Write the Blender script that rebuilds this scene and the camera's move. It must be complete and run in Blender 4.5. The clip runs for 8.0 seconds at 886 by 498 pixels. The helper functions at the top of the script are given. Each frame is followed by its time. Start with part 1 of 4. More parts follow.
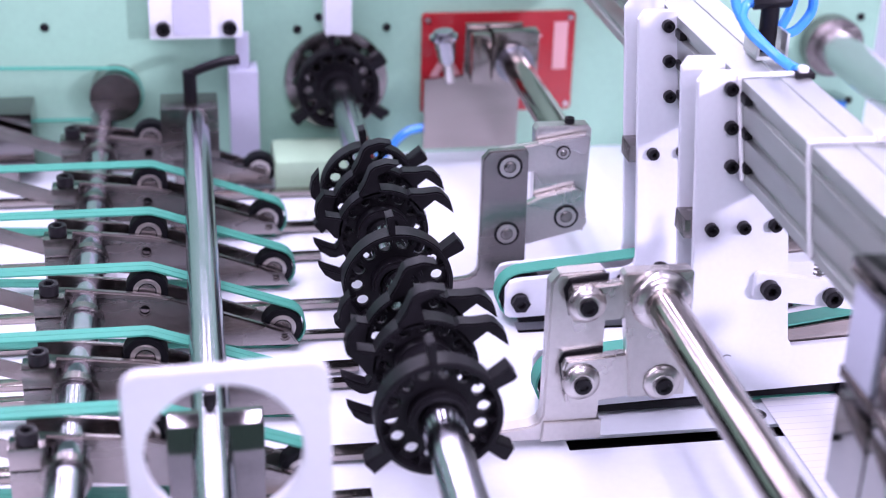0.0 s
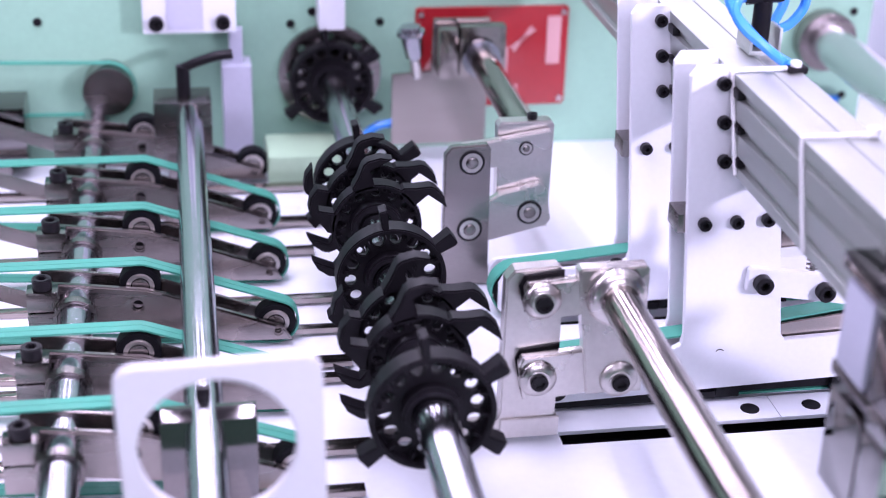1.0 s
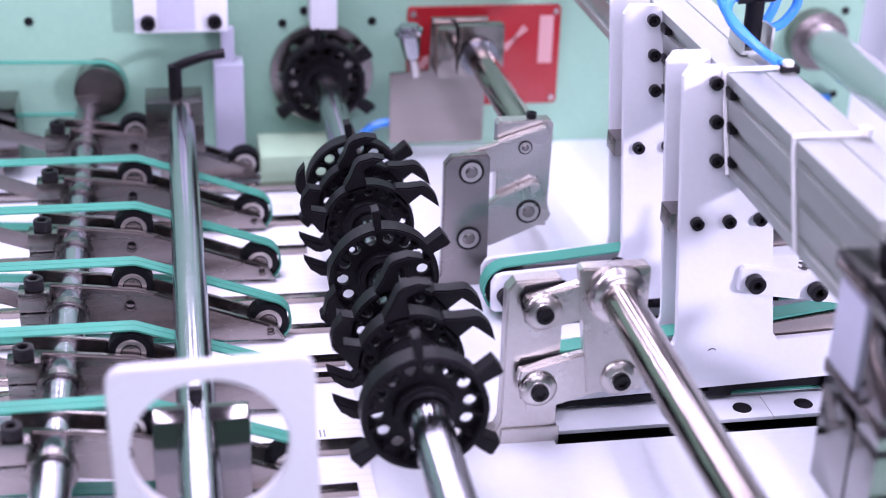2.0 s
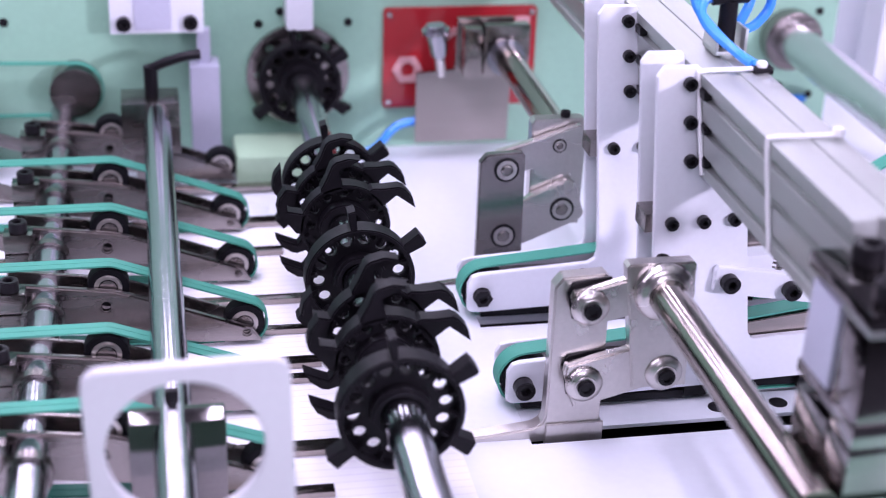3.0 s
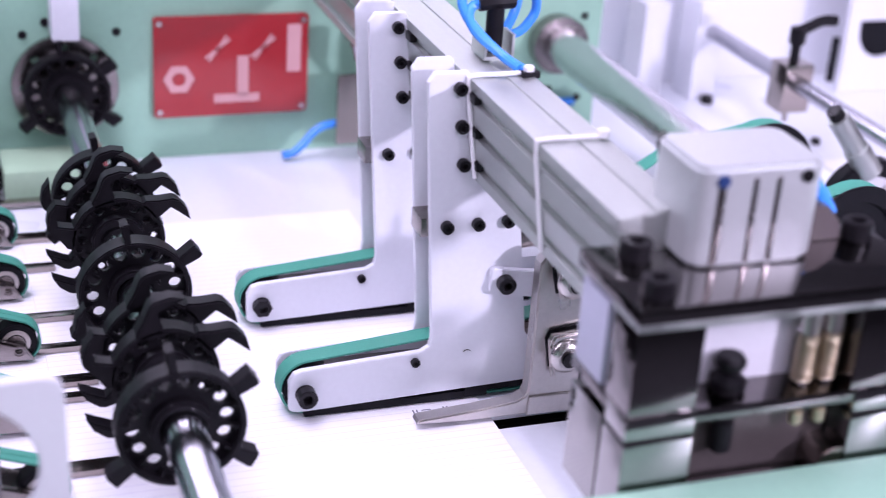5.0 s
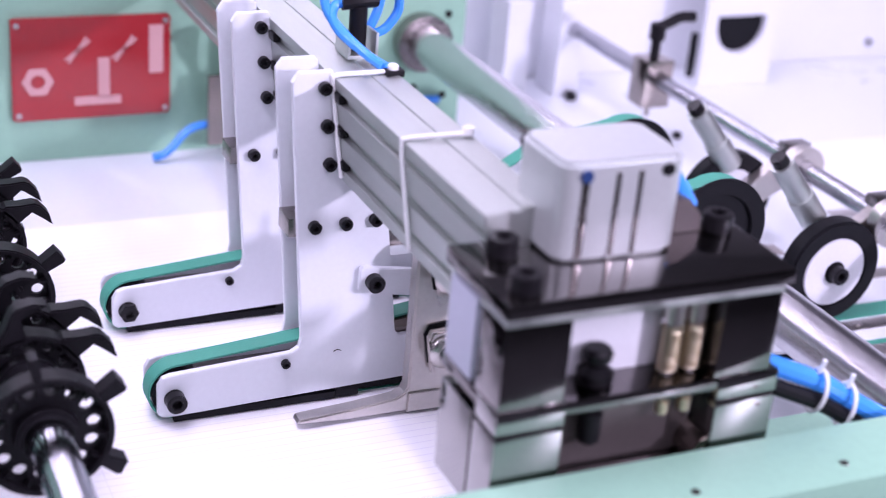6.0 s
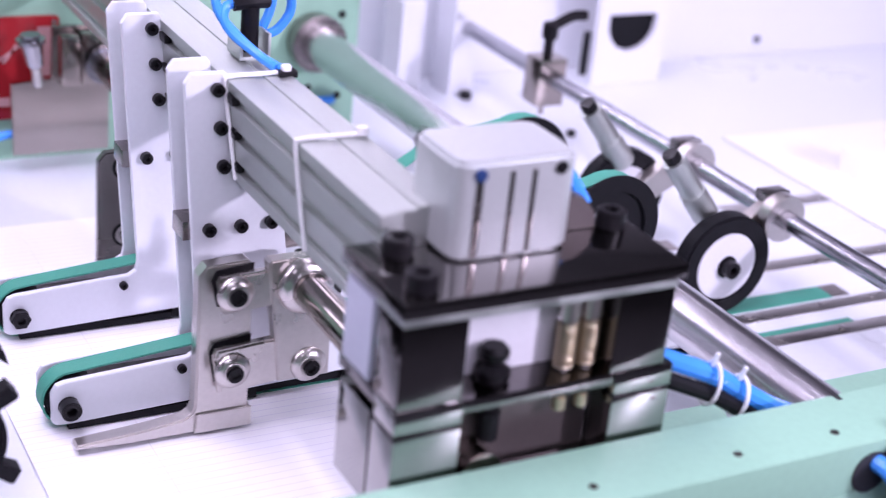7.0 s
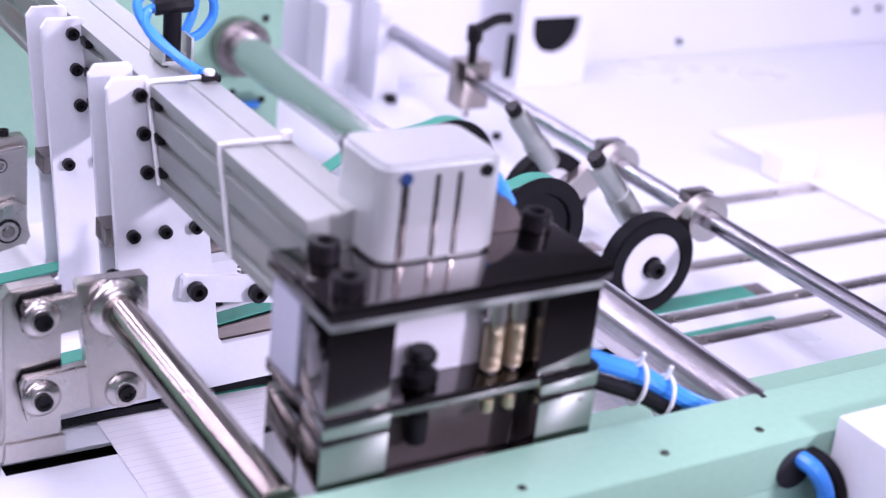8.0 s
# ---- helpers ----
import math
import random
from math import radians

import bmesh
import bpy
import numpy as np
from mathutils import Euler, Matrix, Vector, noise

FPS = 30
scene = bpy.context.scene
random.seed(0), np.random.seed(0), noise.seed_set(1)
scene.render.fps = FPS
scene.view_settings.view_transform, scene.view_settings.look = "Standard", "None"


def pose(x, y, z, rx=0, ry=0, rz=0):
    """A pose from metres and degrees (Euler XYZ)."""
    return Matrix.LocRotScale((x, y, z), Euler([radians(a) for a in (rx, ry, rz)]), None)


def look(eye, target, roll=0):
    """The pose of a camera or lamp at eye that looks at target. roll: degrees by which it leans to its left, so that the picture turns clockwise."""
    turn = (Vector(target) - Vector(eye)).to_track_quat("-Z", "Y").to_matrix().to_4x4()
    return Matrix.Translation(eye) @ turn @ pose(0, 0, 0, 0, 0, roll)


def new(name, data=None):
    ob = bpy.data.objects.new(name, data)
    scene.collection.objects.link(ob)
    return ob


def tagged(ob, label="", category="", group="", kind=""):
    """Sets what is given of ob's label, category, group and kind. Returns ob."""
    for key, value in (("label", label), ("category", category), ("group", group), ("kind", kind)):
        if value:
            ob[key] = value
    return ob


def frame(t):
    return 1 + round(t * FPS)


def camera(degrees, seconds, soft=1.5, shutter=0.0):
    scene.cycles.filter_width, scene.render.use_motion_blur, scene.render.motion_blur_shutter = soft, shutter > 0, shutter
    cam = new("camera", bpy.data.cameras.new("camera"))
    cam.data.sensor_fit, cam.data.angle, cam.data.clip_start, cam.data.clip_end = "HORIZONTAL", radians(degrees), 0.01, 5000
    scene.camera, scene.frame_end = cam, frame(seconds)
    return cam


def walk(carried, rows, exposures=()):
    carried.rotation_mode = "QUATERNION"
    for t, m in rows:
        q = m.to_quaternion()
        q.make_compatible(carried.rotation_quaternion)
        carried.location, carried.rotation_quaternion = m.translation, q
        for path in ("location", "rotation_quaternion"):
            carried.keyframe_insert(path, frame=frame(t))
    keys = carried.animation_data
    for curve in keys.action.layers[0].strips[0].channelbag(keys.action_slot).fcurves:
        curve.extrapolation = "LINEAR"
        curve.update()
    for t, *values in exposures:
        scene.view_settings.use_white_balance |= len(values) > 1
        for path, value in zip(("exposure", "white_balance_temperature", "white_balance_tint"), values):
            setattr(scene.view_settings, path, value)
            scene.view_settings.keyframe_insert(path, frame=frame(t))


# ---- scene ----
cam = camera(32.66, 8.0, soft=1.0, shutter=0.3)
cam.data.dof.use_dof = True
cam.data.dof.focus_distance = 1.58
cam.data.dof.aperture_fstop = 3.2

# seconds, eye, tilt from straight down, turn, roll
PATH = [
    (0.0, -0.5091, -1.2850, 0.8183, 64.645, -10.175, 1.767),
    (0.5, -0.5083, -1.2858, 0.8186, 64.549, -10.381, 1.807),
    (1.0, -0.5085, -1.2854, 0.8187, 64.443, -10.436, 1.854),
    (1.5, -0.5096, -1.2839, 0.8189, 64.403, -10.668, 1.918),
    (2.8, -0.5070, -1.2866, 0.8216, 64.400, -11.170, 2.060),
    (3.0, -0.5067, -1.2870, 0.8221, 64.406, -11.673, 2.173),
    (3.5, -0.5060, -1.2882, 0.8223, 64.579, -13.846, 2.643),
    (4.0, -0.5054, -1.2892, 0.8232, 64.735, -15.993, 3.067),
    (4.5, -0.5043, -1.2901, 0.8239, 64.888, -18.050, 3.455),
    (5.0, -0.5012, -1.2895, 0.8224, 65.143, -20.692, 4.129),
    (5.2, -0.5009, -1.2897, 0.8225, 65.230, -22.130, 4.390),
    (6.3, -0.4985, -1.2912, 0.8227, 65.580, -27.240, 5.370),
    (6.5, -0.4982, -1.2914, 0.8227, 65.644, -28.096, 5.525),
    (7.0, -0.4967, -1.2919, 0.8231, 65.856, -30.246, 5.952),
    (7.5, -0.4969, -1.2918, 0.8230, 66.079, -32.025, 6.356),
    (8.0, -0.4954, -1.2922, 0.8228, 66.289, -33.204, 6.490),
]
walk(cam, [(t, pose(x, y, z, rx, 0, rz) @ pose(0, 0, 0, 0, 0, roll)) for t, x, y, z, rx, rz, roll in PATH], exposures=[(0, 0.13, 5900, 44), (1.5, 0.11, 5900, 44), (3.2, -0.16, 5960, 42), (5.2, -0.20, 5960, 41), (6.5, -0.23, 5980, 41), (8, -0.21, 5990, 41)])

# ---- world and lamps ----
world = bpy.data.worlds.new("hall_air")
scene.world = world
world.use_nodes = True
world.node_tree.nodes["Background"].inputs[0].default_value = (0.86, 0.88, 1.0, 1)
world.node_tree.nodes["Background"].inputs[1].default_value = 0.24


def area_lamp(x, y, z, sx, sy, watts, target=None):
    """An unseen area lamp: a hall strip overhead, or a fill aimed at target."""
    data = bpy.data.lights.new("unseen_lamp", "AREA")
    data.shape, data.size, data.size_y, data.energy = "RECTANGLE", sx, sy, watts
    data.color = (0.95, 0.95, 1.0)
    ob = new("unseen_lamp", data)
    ob.matrix_world = look((x, y, z), target or (x, y + 0.001, 0))
    return ob


for x, watts in ((-1.25, 21), (-0.85, 25), (-0.45, 30), (0.75, 13), (1.15, 5), (1.55, 2)):
    area_lamp(x, 0.1, 2.7, 0.14, 2.6, watts)
for x, watts in ((-2.0, 13), (-1.0, 17), (0.0, 19), (1.0, 10), (2.0, 5)):
    area_lamp(x, 3.3, 2.45, 0.17, 1.5, watts, (x * 0.5, 0.2, 0.0))
# Added broad fill from the front; no such lamp is seen.
area_lamp(0.2, -2.6, 2.1, 2.8, 0.9, 48, (0.1, 0.1, 0.15))
# Small low lamp at front right, placed from the shadows on the plates.
area_lamp(1.75, -2.60, 1.15, 0.17, 0.17, 84, (0.05, 0.0, 0.15))
# Added fill from the left that lifts the beam's dark side.
area_lamp(-2.2, -0.6, 2.4, 0.7, 2.4, 44, (0.0, 0.2, 0.1))


# ---- materials ----
def material(name, colour, rough=0.5, metal=0.0, grain=40.0, vary=0.08, bump=0.05, stretch=(1, 1, 1), coat=0.0, spec=0.5):
    """A surface with variation at two scales, worn roughness and fine relief."""
    m = bpy.data.materials.new(name)
    m.use_nodes = True
    nt = m.node_tree
    bsdf = nt.nodes["Principled BSDF"]
    tc = nt.nodes.new("ShaderNodeTexCoord")
    mp = nt.nodes.new("ShaderNodeMapping")
    mp.inputs["Scale"].default_value = stretch
    nt.links.new(tc.outputs["Object"], mp.inputs["Vector"])
    fine = nt.nodes.new("ShaderNodeTexNoise")
    fine.inputs["Scale"].default_value, fine.inputs["Detail"].default_value = grain * 12, 4
    broad = nt.nodes.new("ShaderNodeTexNoise")
    broad.inputs["Scale"].default_value, broad.inputs["Detail"].default_value = grain * 0.35, 6
    for n in (fine, broad):
        nt.links.new(mp.outputs["Vector"], n.inputs["Vector"])
    add = nt.nodes.new("ShaderNodeMath")
    add.operation = "ADD"
    nt.links.new(fine.outputs["Fac"], add.inputs[0])
    nt.links.new(broad.outputs["Fac"], add.inputs[1])
    ramp = nt.nodes.new("ShaderNodeMapRange")
    ramp.inputs["From Min"].default_value, ramp.inputs["From Max"].default_value = 0.6, 1.4
    ramp.inputs["To Min"].default_value, ramp.inputs["To Max"].default_value = 1 - vary, 1 + vary
    nt.links.new(add.outputs[0], ramp.inputs["Value"])
    mul = nt.nodes.new("ShaderNodeVectorMath")
    mul.operation = "SCALE"
    mul.inputs[0].default_value = colour
    nt.links.new(ramp.outputs["Result"], mul.inputs["Scale"])
    nt.links.new(mul.outputs["Vector"], bsdf.inputs["Base Color"])
    rr = nt.nodes.new("ShaderNodeMapRange")
    rr.inputs["From Min"].default_value, rr.inputs["From Max"].default_value = 0.3, 0.7
    rr.inputs["To Min"].default_value, rr.inputs["To Max"].default_value = max(0.02, rough - 0.3 * rough), min(1, rough + 0.3 * rough)
    nt.links.new(broad.outputs["Fac"], rr.inputs["Value"])
    nt.links.new(rr.outputs["Result"], bsdf.inputs["Roughness"])
    bsdf.inputs["Metallic"].default_value = metal
    bsdf.inputs["Coat Weight"].default_value = coat
    bsdf.inputs["Specular IOR Level"].default_value = spec
    if bump:
        bp = nt.nodes.new("ShaderNodeBump")
        bp.inputs["Strength"].default_value, bp.inputs["Distance"].default_value = bump, 0.0006
        nt.links.new(fine.outputs["Fac"], bp.inputs["Height"])
        nt.links.new(bp.outputs["Normal"], bsdf.inputs["Normal"])
    return m


WHITE = material("white_enamel", (0.745, 0.765, 0.81), 0.38, 0, 14, 0.03, 0.10)
WHITE_TABLE = material("white_table_enamel", (0.725, 0.76, 0.805), 0.34, 0, 8, 0.03, 0.04)
STEEL = material("brushed_steel", (0.36, 0.32, 0.295), 0.14, 1, 20, 0.10, 0.02, stretch=(1, 1, 9))
NICKEL = material("nickel_plate", (0.58, 0.55, 0.525), 0.30, 1, 18, 0.07, 0.08)
DULL_STEEL = material("dull_steel", (0.285, 0.262, 0.252), 0.24, 1, 18, 0.13, 0.12, stretch=(1, 1, 5))
CHROME = material("polished_chrome", (0.44, 0.44, 0.475), 0.18, 1, 12, 0.05, 0.03, stretch=(1, 0.2, 1))
ROLLER = material("ground_roller_chrome", (0.60, 0.59, 0.61), 0.22, 1, 12, 0.05, 0.02, stretch=(1, 0.2, 1))
ALU = material("anodised_aluminium", (0.54, 0.57, 0.548), 0.50, 1, 16, 0.05, 0.08, stretch=(6, 0.3, 6))
ALU_LIGHT = material("satin_aluminium", (0.55, 0.58, 0.58), 0.42, 0.4, 16, 0.05, 0.10)
BLACK = material("black_moulded_plastic", (0.0065, 0.0055, 0.0075), 0.46, 0, 30, 0.25, 0.25, spec=0.19)
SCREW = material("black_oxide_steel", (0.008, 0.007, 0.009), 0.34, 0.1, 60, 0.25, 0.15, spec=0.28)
RUBBER = material("black_rubber", (0.005, 0.005, 0.007), 0.55, 0, 40, 0.2, 0.3, spec=0.18)
TEAL = material("teal_belt_fabric", (0.045, 0.30, 0.215), 0.62, 0, 60, 0.12, 0.5)
MINT = material("mint_green_paint", (0.27, 0.49, 0.36), 0.36, 0, 10, 0.06, 0.12)
MINT_PALE = material("pale_green_paint", (0.38, 0.56, 0.38), 0.42, 0, 10, 0.06, 0.12)
RED = material("red_acrylic", (0.34, 0.020, 0.024), 0.16, 0, 12, 0.08, 0.02, coat=0.4)
LILAC = material("grey_lilac_paint", (0.50, 0.51, 0.62), 0.40, 0, 14, 0.05, 0.10)
LILAC_PALE = material("pale_satin_disc", (0.68, 0.68, 0.72), 0.6, 0, 14, 0.04, 0.08)
BLUE = material("blue_air_hose", (0.05, 0.30, 0.88), 0.24, 0, 40, 0.08, 0.05)
NYLON = material("white_nylon", (0.85, 0.85, 0.86), 0.35, 0, 40, 0.03, 0.05)
BRASS = material("brass", (0.58, 0.50, 0.36), 0.45, 1, 30, 0.10, 0.10)
SMOKED = material("polished_dark_plate", (0.20, 0.185, 0.185), 0.09, 1, 20, 0.10, 0.03)
FOOT_STEEL = material("polished_foot_steel", (0.31, 0.305, 0.30), 0.08, 1, 16, 0.06, 0.04)
# Near black that stands for shade below the slots and in the cable opening.
PIT_SHADE = material("pit_shade_black", (0.020, 0.020, 0.024), 0.6, 0, 20, 0.3, 0.2)
FLOOR = material("hall_floor_resin", (0.055, 0.055, 0.06), 0.4, 0, 2, 0.08, 0.05)
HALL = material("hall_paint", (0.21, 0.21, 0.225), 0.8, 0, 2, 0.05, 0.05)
# Lighter copy of the hall paint, there only to brighten reflections in metal.
HALL_BOUNCE = material("hall_bounce_white", (0.62, 0.62, 0.64), 0.8, 0, 2, 0.10, 0.05)
BROWN_STEEL = material("browned_steel", (0.105, 0.088, 0.086), 0.42, 0.4, 20, 0.12, 0.08)
NAVY = material("navy_plastic", (0.02, 0.05, 0.16), 0.35, 0, 30, 0.1, 0.05)
MARK = material("white_print", (0.55, 0.30, 0.30), 0.5, 0, 60, 0.06, 0.0)
DARK_INK = material("dark_ink", (0.22, 0.21, 0.25), 0.7, 0, 80, 0.2, 0.0)
INK = material("grey_ink", (0.76, 0.75, 0.81), 0.7, 0, 80, 0.1, 0.0)


def paper_material():
    """White paper with pale ruled lines along the feed, every 11.5 mm."""
    m = material("ruled_white_paper", (0.88, 0.88, 0.90), 0.6, 0, 60, 0.02, 0.05)
    nt = m.node_tree
    bsdf = nt.nodes["Principled BSDF"]
    tc = nt.nodes.new("ShaderNodeTexCoord")
    sep = nt.nodes.new("ShaderNodeSeparateXYZ")
    nt.links.new(tc.outputs["Object"], sep.inputs[0])
    div = nt.nodes.new("ShaderNodeMath")
    div.operation = "DIVIDE"
    div.inputs[1].default_value = 0.0115
    nt.links.new(sep.outputs["Y"], div.inputs[0])
    fr = nt.nodes.new("ShaderNodeMath")
    fr.operation = "FRACT"
    nt.links.new(div.outputs[0], fr.inputs[0])
    lt = nt.nodes.new("ShaderNodeMath")
    lt.operation = "LESS_THAN"
    lt.inputs[1].default_value = 0.10
    nt.links.new(fr.outputs[0], lt.inputs[0])
    mix = nt.nodes.new("ShaderNodeMix")
    mix.data_type = "RGBA"
    mix.inputs["B"].default_value = (0.77, 0.76, 0.84, 1)
    old = bsdf.inputs["Base Color"].links[0].from_socket
    nt.links.new(lt.outputs[0], mix.inputs["Factor"])
    nt.links.new(old, mix.inputs["A"])
    nt.links.new(mix.outputs["Result"], bsdf.inputs["Base Color"])
    return m


PAPER = paper_material()


# ---- mesh helpers ----
def merged(bm, made):
    """Append the bmesh made to bm."""
    mesh = bpy.data.meshes.new("tmp")
    made.to_mesh(mesh)
    made.free()
    bm.from_mesh(mesh)
    bpy.data.meshes.remove(mesh)
    return bm


def box(x0, x1, y0, y1, z0, z1, bevel=0.0008, bm=None):
    b = bmesh.new()
    bmesh.ops.create_cube(b, size=1, matrix=Matrix.Translation(((x0 + x1) / 2, (y0 + y1) / 2, (z0 + z1) / 2)) @ Matrix.Diagonal((x1 - x0, y1 - y0, z1 - z0, 1)))
    if bevel:
        bmesh.ops.bevel(b, geom=b.edges[:], offset=bevel, segments=2, affect="EDGES", profile=0.7)
    return merged(bm, b) if bm is not None else b


def rod(p, q, r, seg=32, bevel=0.0006, bm=None, r2=None):
    """A round bar from p to q."""
    p, q = Vector(p), Vector(q)
    b = bmesh.new()
    m = Matrix.Translation((p + q) / 2) @ (q - p).to_track_quat("Z", "Y").to_matrix().to_4x4()
    bmesh.ops.create_cone(b, cap_ends=True, segments=seg, radius1=r, radius2=r if r2 is None else r2, depth=(q - p).length, matrix=m)
    if bevel:
        rims = [e for e in b.edges if any(len(f.verts) > 4 for f in e.link_faces)]
        bmesh.ops.bevel(b, geom=rims, offset=bevel, segments=2, affect="EDGES")
    return merged(bm, b) if bm is not None else b


def circle(cx, cy, r, n=20, a0=0.0):
    return [(cx + r * math.cos(a0 + 2 * math.pi * k / n), cy + r * math.sin(a0 + 2 * math.pi * k / n)) for k in range(n)]


def sheet(outer, y0, y1, holes=(), bevel=0.0008, bm=None):
    """A plate in the x-z plane, cut to an outline with holes, from y0 (front) to y1."""
    b = bmesh.new()
    edges = []
    for loop in (outer, *holes):
        vs = [b.verts.new((x, y0, z)) for x, z in loop]
        edges += [b.edges.new((vs[k], vs[(k + 1) % len(vs)])) for k in range(len(vs))]
    if holes:
        bmesh.ops.triangle_fill(b, edges=edges, use_beauty=True)
    else:
        b.faces.new(b.verts[:])
    faces = b.faces[:]
    out = bmesh.ops.extrude_face_region(b, geom=faces)
    bmesh.ops.translate(b, vec=(0, y1 - y0, 0), verts=[v for v in out["geom"] if isinstance(v, bmesh.types.BMVert)])
    bmesh.ops.recalc_face_normals(b, faces=b.faces[:])
    if bevel:
        sharp = [e for e in b.edges if len(e.link_faces) == 2 and e.calc_face_angle(0) > 1.2 and abs(e.verts[0].co.y - e.verts[1].co.y) < 1e-6]
        bmesh.ops.bevel(b, geom=sharp, offset=bevel, segments=2, affect="EDGES")
    return merged(bm, b) if bm is not None else b


def turned(profile, x, y, seg=16):
    """A turned shape round a standing axis, from (radius, height) pairs."""
    b = bmesh.new()
    rings = [[b.verts.new((x + r * math.cos(2 * math.pi * k / seg), y + r * math.sin(2 * math.pi * k / seg), z)) for k in range(seg)] for r, z in profile]
    for lo, hi in zip(rings, rings[1:]):
        for k in range(seg):
            b.faces.new((lo[k], lo[(k + 1) % seg], hi[(k + 1) % seg], hi[k]))
    b.faces.new(rings[0][::-1])
    b.faces.new(rings[-1])
    return b


def tube(points, r, seg=10, bm=None, closed=False):
    """A round tube through points, smoothed."""
    pts = [Vector(p) for p in points]
    path = []
    n = len(pts)
    for i in range(n if closed else n - 1):
        p0, p1, p2, p3 = (pts[(i + k) % n] if closed else pts[min(max(i + k, 0), n - 1)] for k in (-1, 0, 1, 2))
        for s in range(8):
            u = s / 8
            path.append(0.5 * (2 * p1 + (p2 - p0) * u + (2 * p0 - 5 * p1 + 4 * p2 - p3) * u * u + (3 * p1 - p0 - 3 * p2 + p3) * u**3))
    if not closed:
        path.append(pts[-1])
    b = bmesh.new()
    rings = []
    side = None
    for i, p in enumerate(path):
        d = (path[(i + 1) % len(path)] - path[i - 1]) if closed else path[min(i + 1, len(path) - 1)] - path[max(i - 1, 0)]
        d.normalize()
        side = (d.orthogonal() if side is None else side - d * side.dot(d)).normalized()
        up = d.cross(side)
        rings.append([b.verts.new(p + r * (math.cos(a) * side + math.sin(a) * up)) for a in (2 * math.pi * k / seg for k in range(seg))])
    for i in range(len(rings) if closed else len(rings) - 1):
        a, c = rings[i], rings[(i + 1) % len(rings)]
        for k in range(seg):
            b.faces.new((a[k], a[(k + 1) % seg], c[(k + 1) % seg], c[k]))
    if not closed:
        b.faces.new(rings[0][::-1])
        b.faces.new(rings[-1])
    bmesh.ops.recalc_face_normals(b, faces=b.faces[:])
    return merged(bm, b) if bm is not None else b


def band(loop, y0, y1, thick=0.002, bm=None, closed=True):
    """A flat belt that runs along a loop in the x-z plane."""
    b = bmesh.new()
    n = len(loop)
    rows = []
    for i, (x, z) in enumerate(loop):
        (xa, za), (xb, zb) = (loop[i - 1], loop[(i + 1) % n]) if closed else (loop[max(i - 1, 0)], loop[min(i + 1, n - 1)])
        l = math.hypot(xb - xa, zb - za) or 1
        nx, nz = -(zb - za) / l, (xb - xa) / l
        rows.append([b.verts.new(v) for v in ((x, y0, z), (x, y1, z), (x + nx * thick, y1, z + nz * thick), (x + nx * thick, y0, z + nz * thick))])
    for i in range(n if closed else n - 1):
        a, c = rows[i], rows[(i + 1) % n]
        for k in range(4):
            b.faces.new((a[k], a[(k + 1) % 4], c[(k + 1) % 4], c[k]))
    if not closed:
        b.faces.new(rows[0][::-1])
        b.faces.new(rows[-1])
    bmesh.ops.recalc_face_normals(b, faces=b.faces[:])
    return merged(bm, b) if bm is not None else b


def arc(cx, cz, r, a0, a1, n=10):
    return [(cx + r * math.cos(radians(a0 + (a1 - a0) * k / n)), cz + r * math.sin(radians(a0 + (a1 - a0) * k / n))) for k in range(n + 1)]


def mesh_of(name, bm, mat):
    mesh = bpy.data.meshes.new(name)
    bm.to_mesh(mesh)
    bm.free()
    mesh.materials.append(mat)
    for p in mesh.polygons:
        p.use_smooth = len(p.vertices) == 4 and max(abs(c) for c in p.normal) < 0.99999
    mesh.set_sharp_from_angle(angle=radians(35))
    return mesh


def part(name, bm, mat, parent, label="", at=None):
    ob = new(name, mesh_of(name, bm, mat))
    ob.parent = parent
    if at is not None:
        ob.matrix_basis = at
    return tagged(ob, label)


def thing(name, label, category, at=(0, 0, 0), group="", kind=""):
    ob = new(name)
    ob.empty_display_size = 0.02
    ob.location = at
    return tagged(ob, label, category, group, kind)


def setting(name, bm, mat, label="", category=""):
    return tagged(new(name, mesh_of(name, bm, mat)), label, category, kind="structure")


def screw_mesh(r=0.0065, h=0.008):
    """A socket-head cap screw along -y, its seat at y = 0."""
    b = sheet(circle(0, 0, r, 24), -h, 0, [circle(0, 0, r * 0.52, 6)], 0.0006)
    rod((0, -h * 0.35, 0), (0, 0, 0), r * 0.6, 12, 0, b)
    return b


SCREW_MESH = mesh_of("screw", screw_mesh(), SCREW)
PIVOT_MESH = mesh_of("screw", sheet(circle(0, 0, 0.0095, 28), -0.0040, 0, [circle(0, 0, 0.0052, 6)], 0.0010, rod((0, -0.0012, 0), (0, 0, 0), 0.006, 12, 0)), SCREW)
HEX_MESH = mesh_of("bolt", sheet(circle(0, 0, 0.0085, 6), -0.007, 0, [circle(0, 0, 0.0035, 10)], 0.0008, rod((0, -0.003, 0), (0, 0, 0), 0.0042, 10, 0)), SCREW)


def screw(parent, x, y, z, scale=1.0, turn=None, mesh=None, name="screw"):
    ob = new(name, mesh or SCREW_MESH)
    ob.parent = parent
    ob.matrix_basis = Matrix.Translation((x, y, z)) @ (turn or Matrix()) @ Matrix.Diagonal((scale, scale, scale, 1))
    return ob


UP = pose(0, 0, 0, -90, 0, 0)

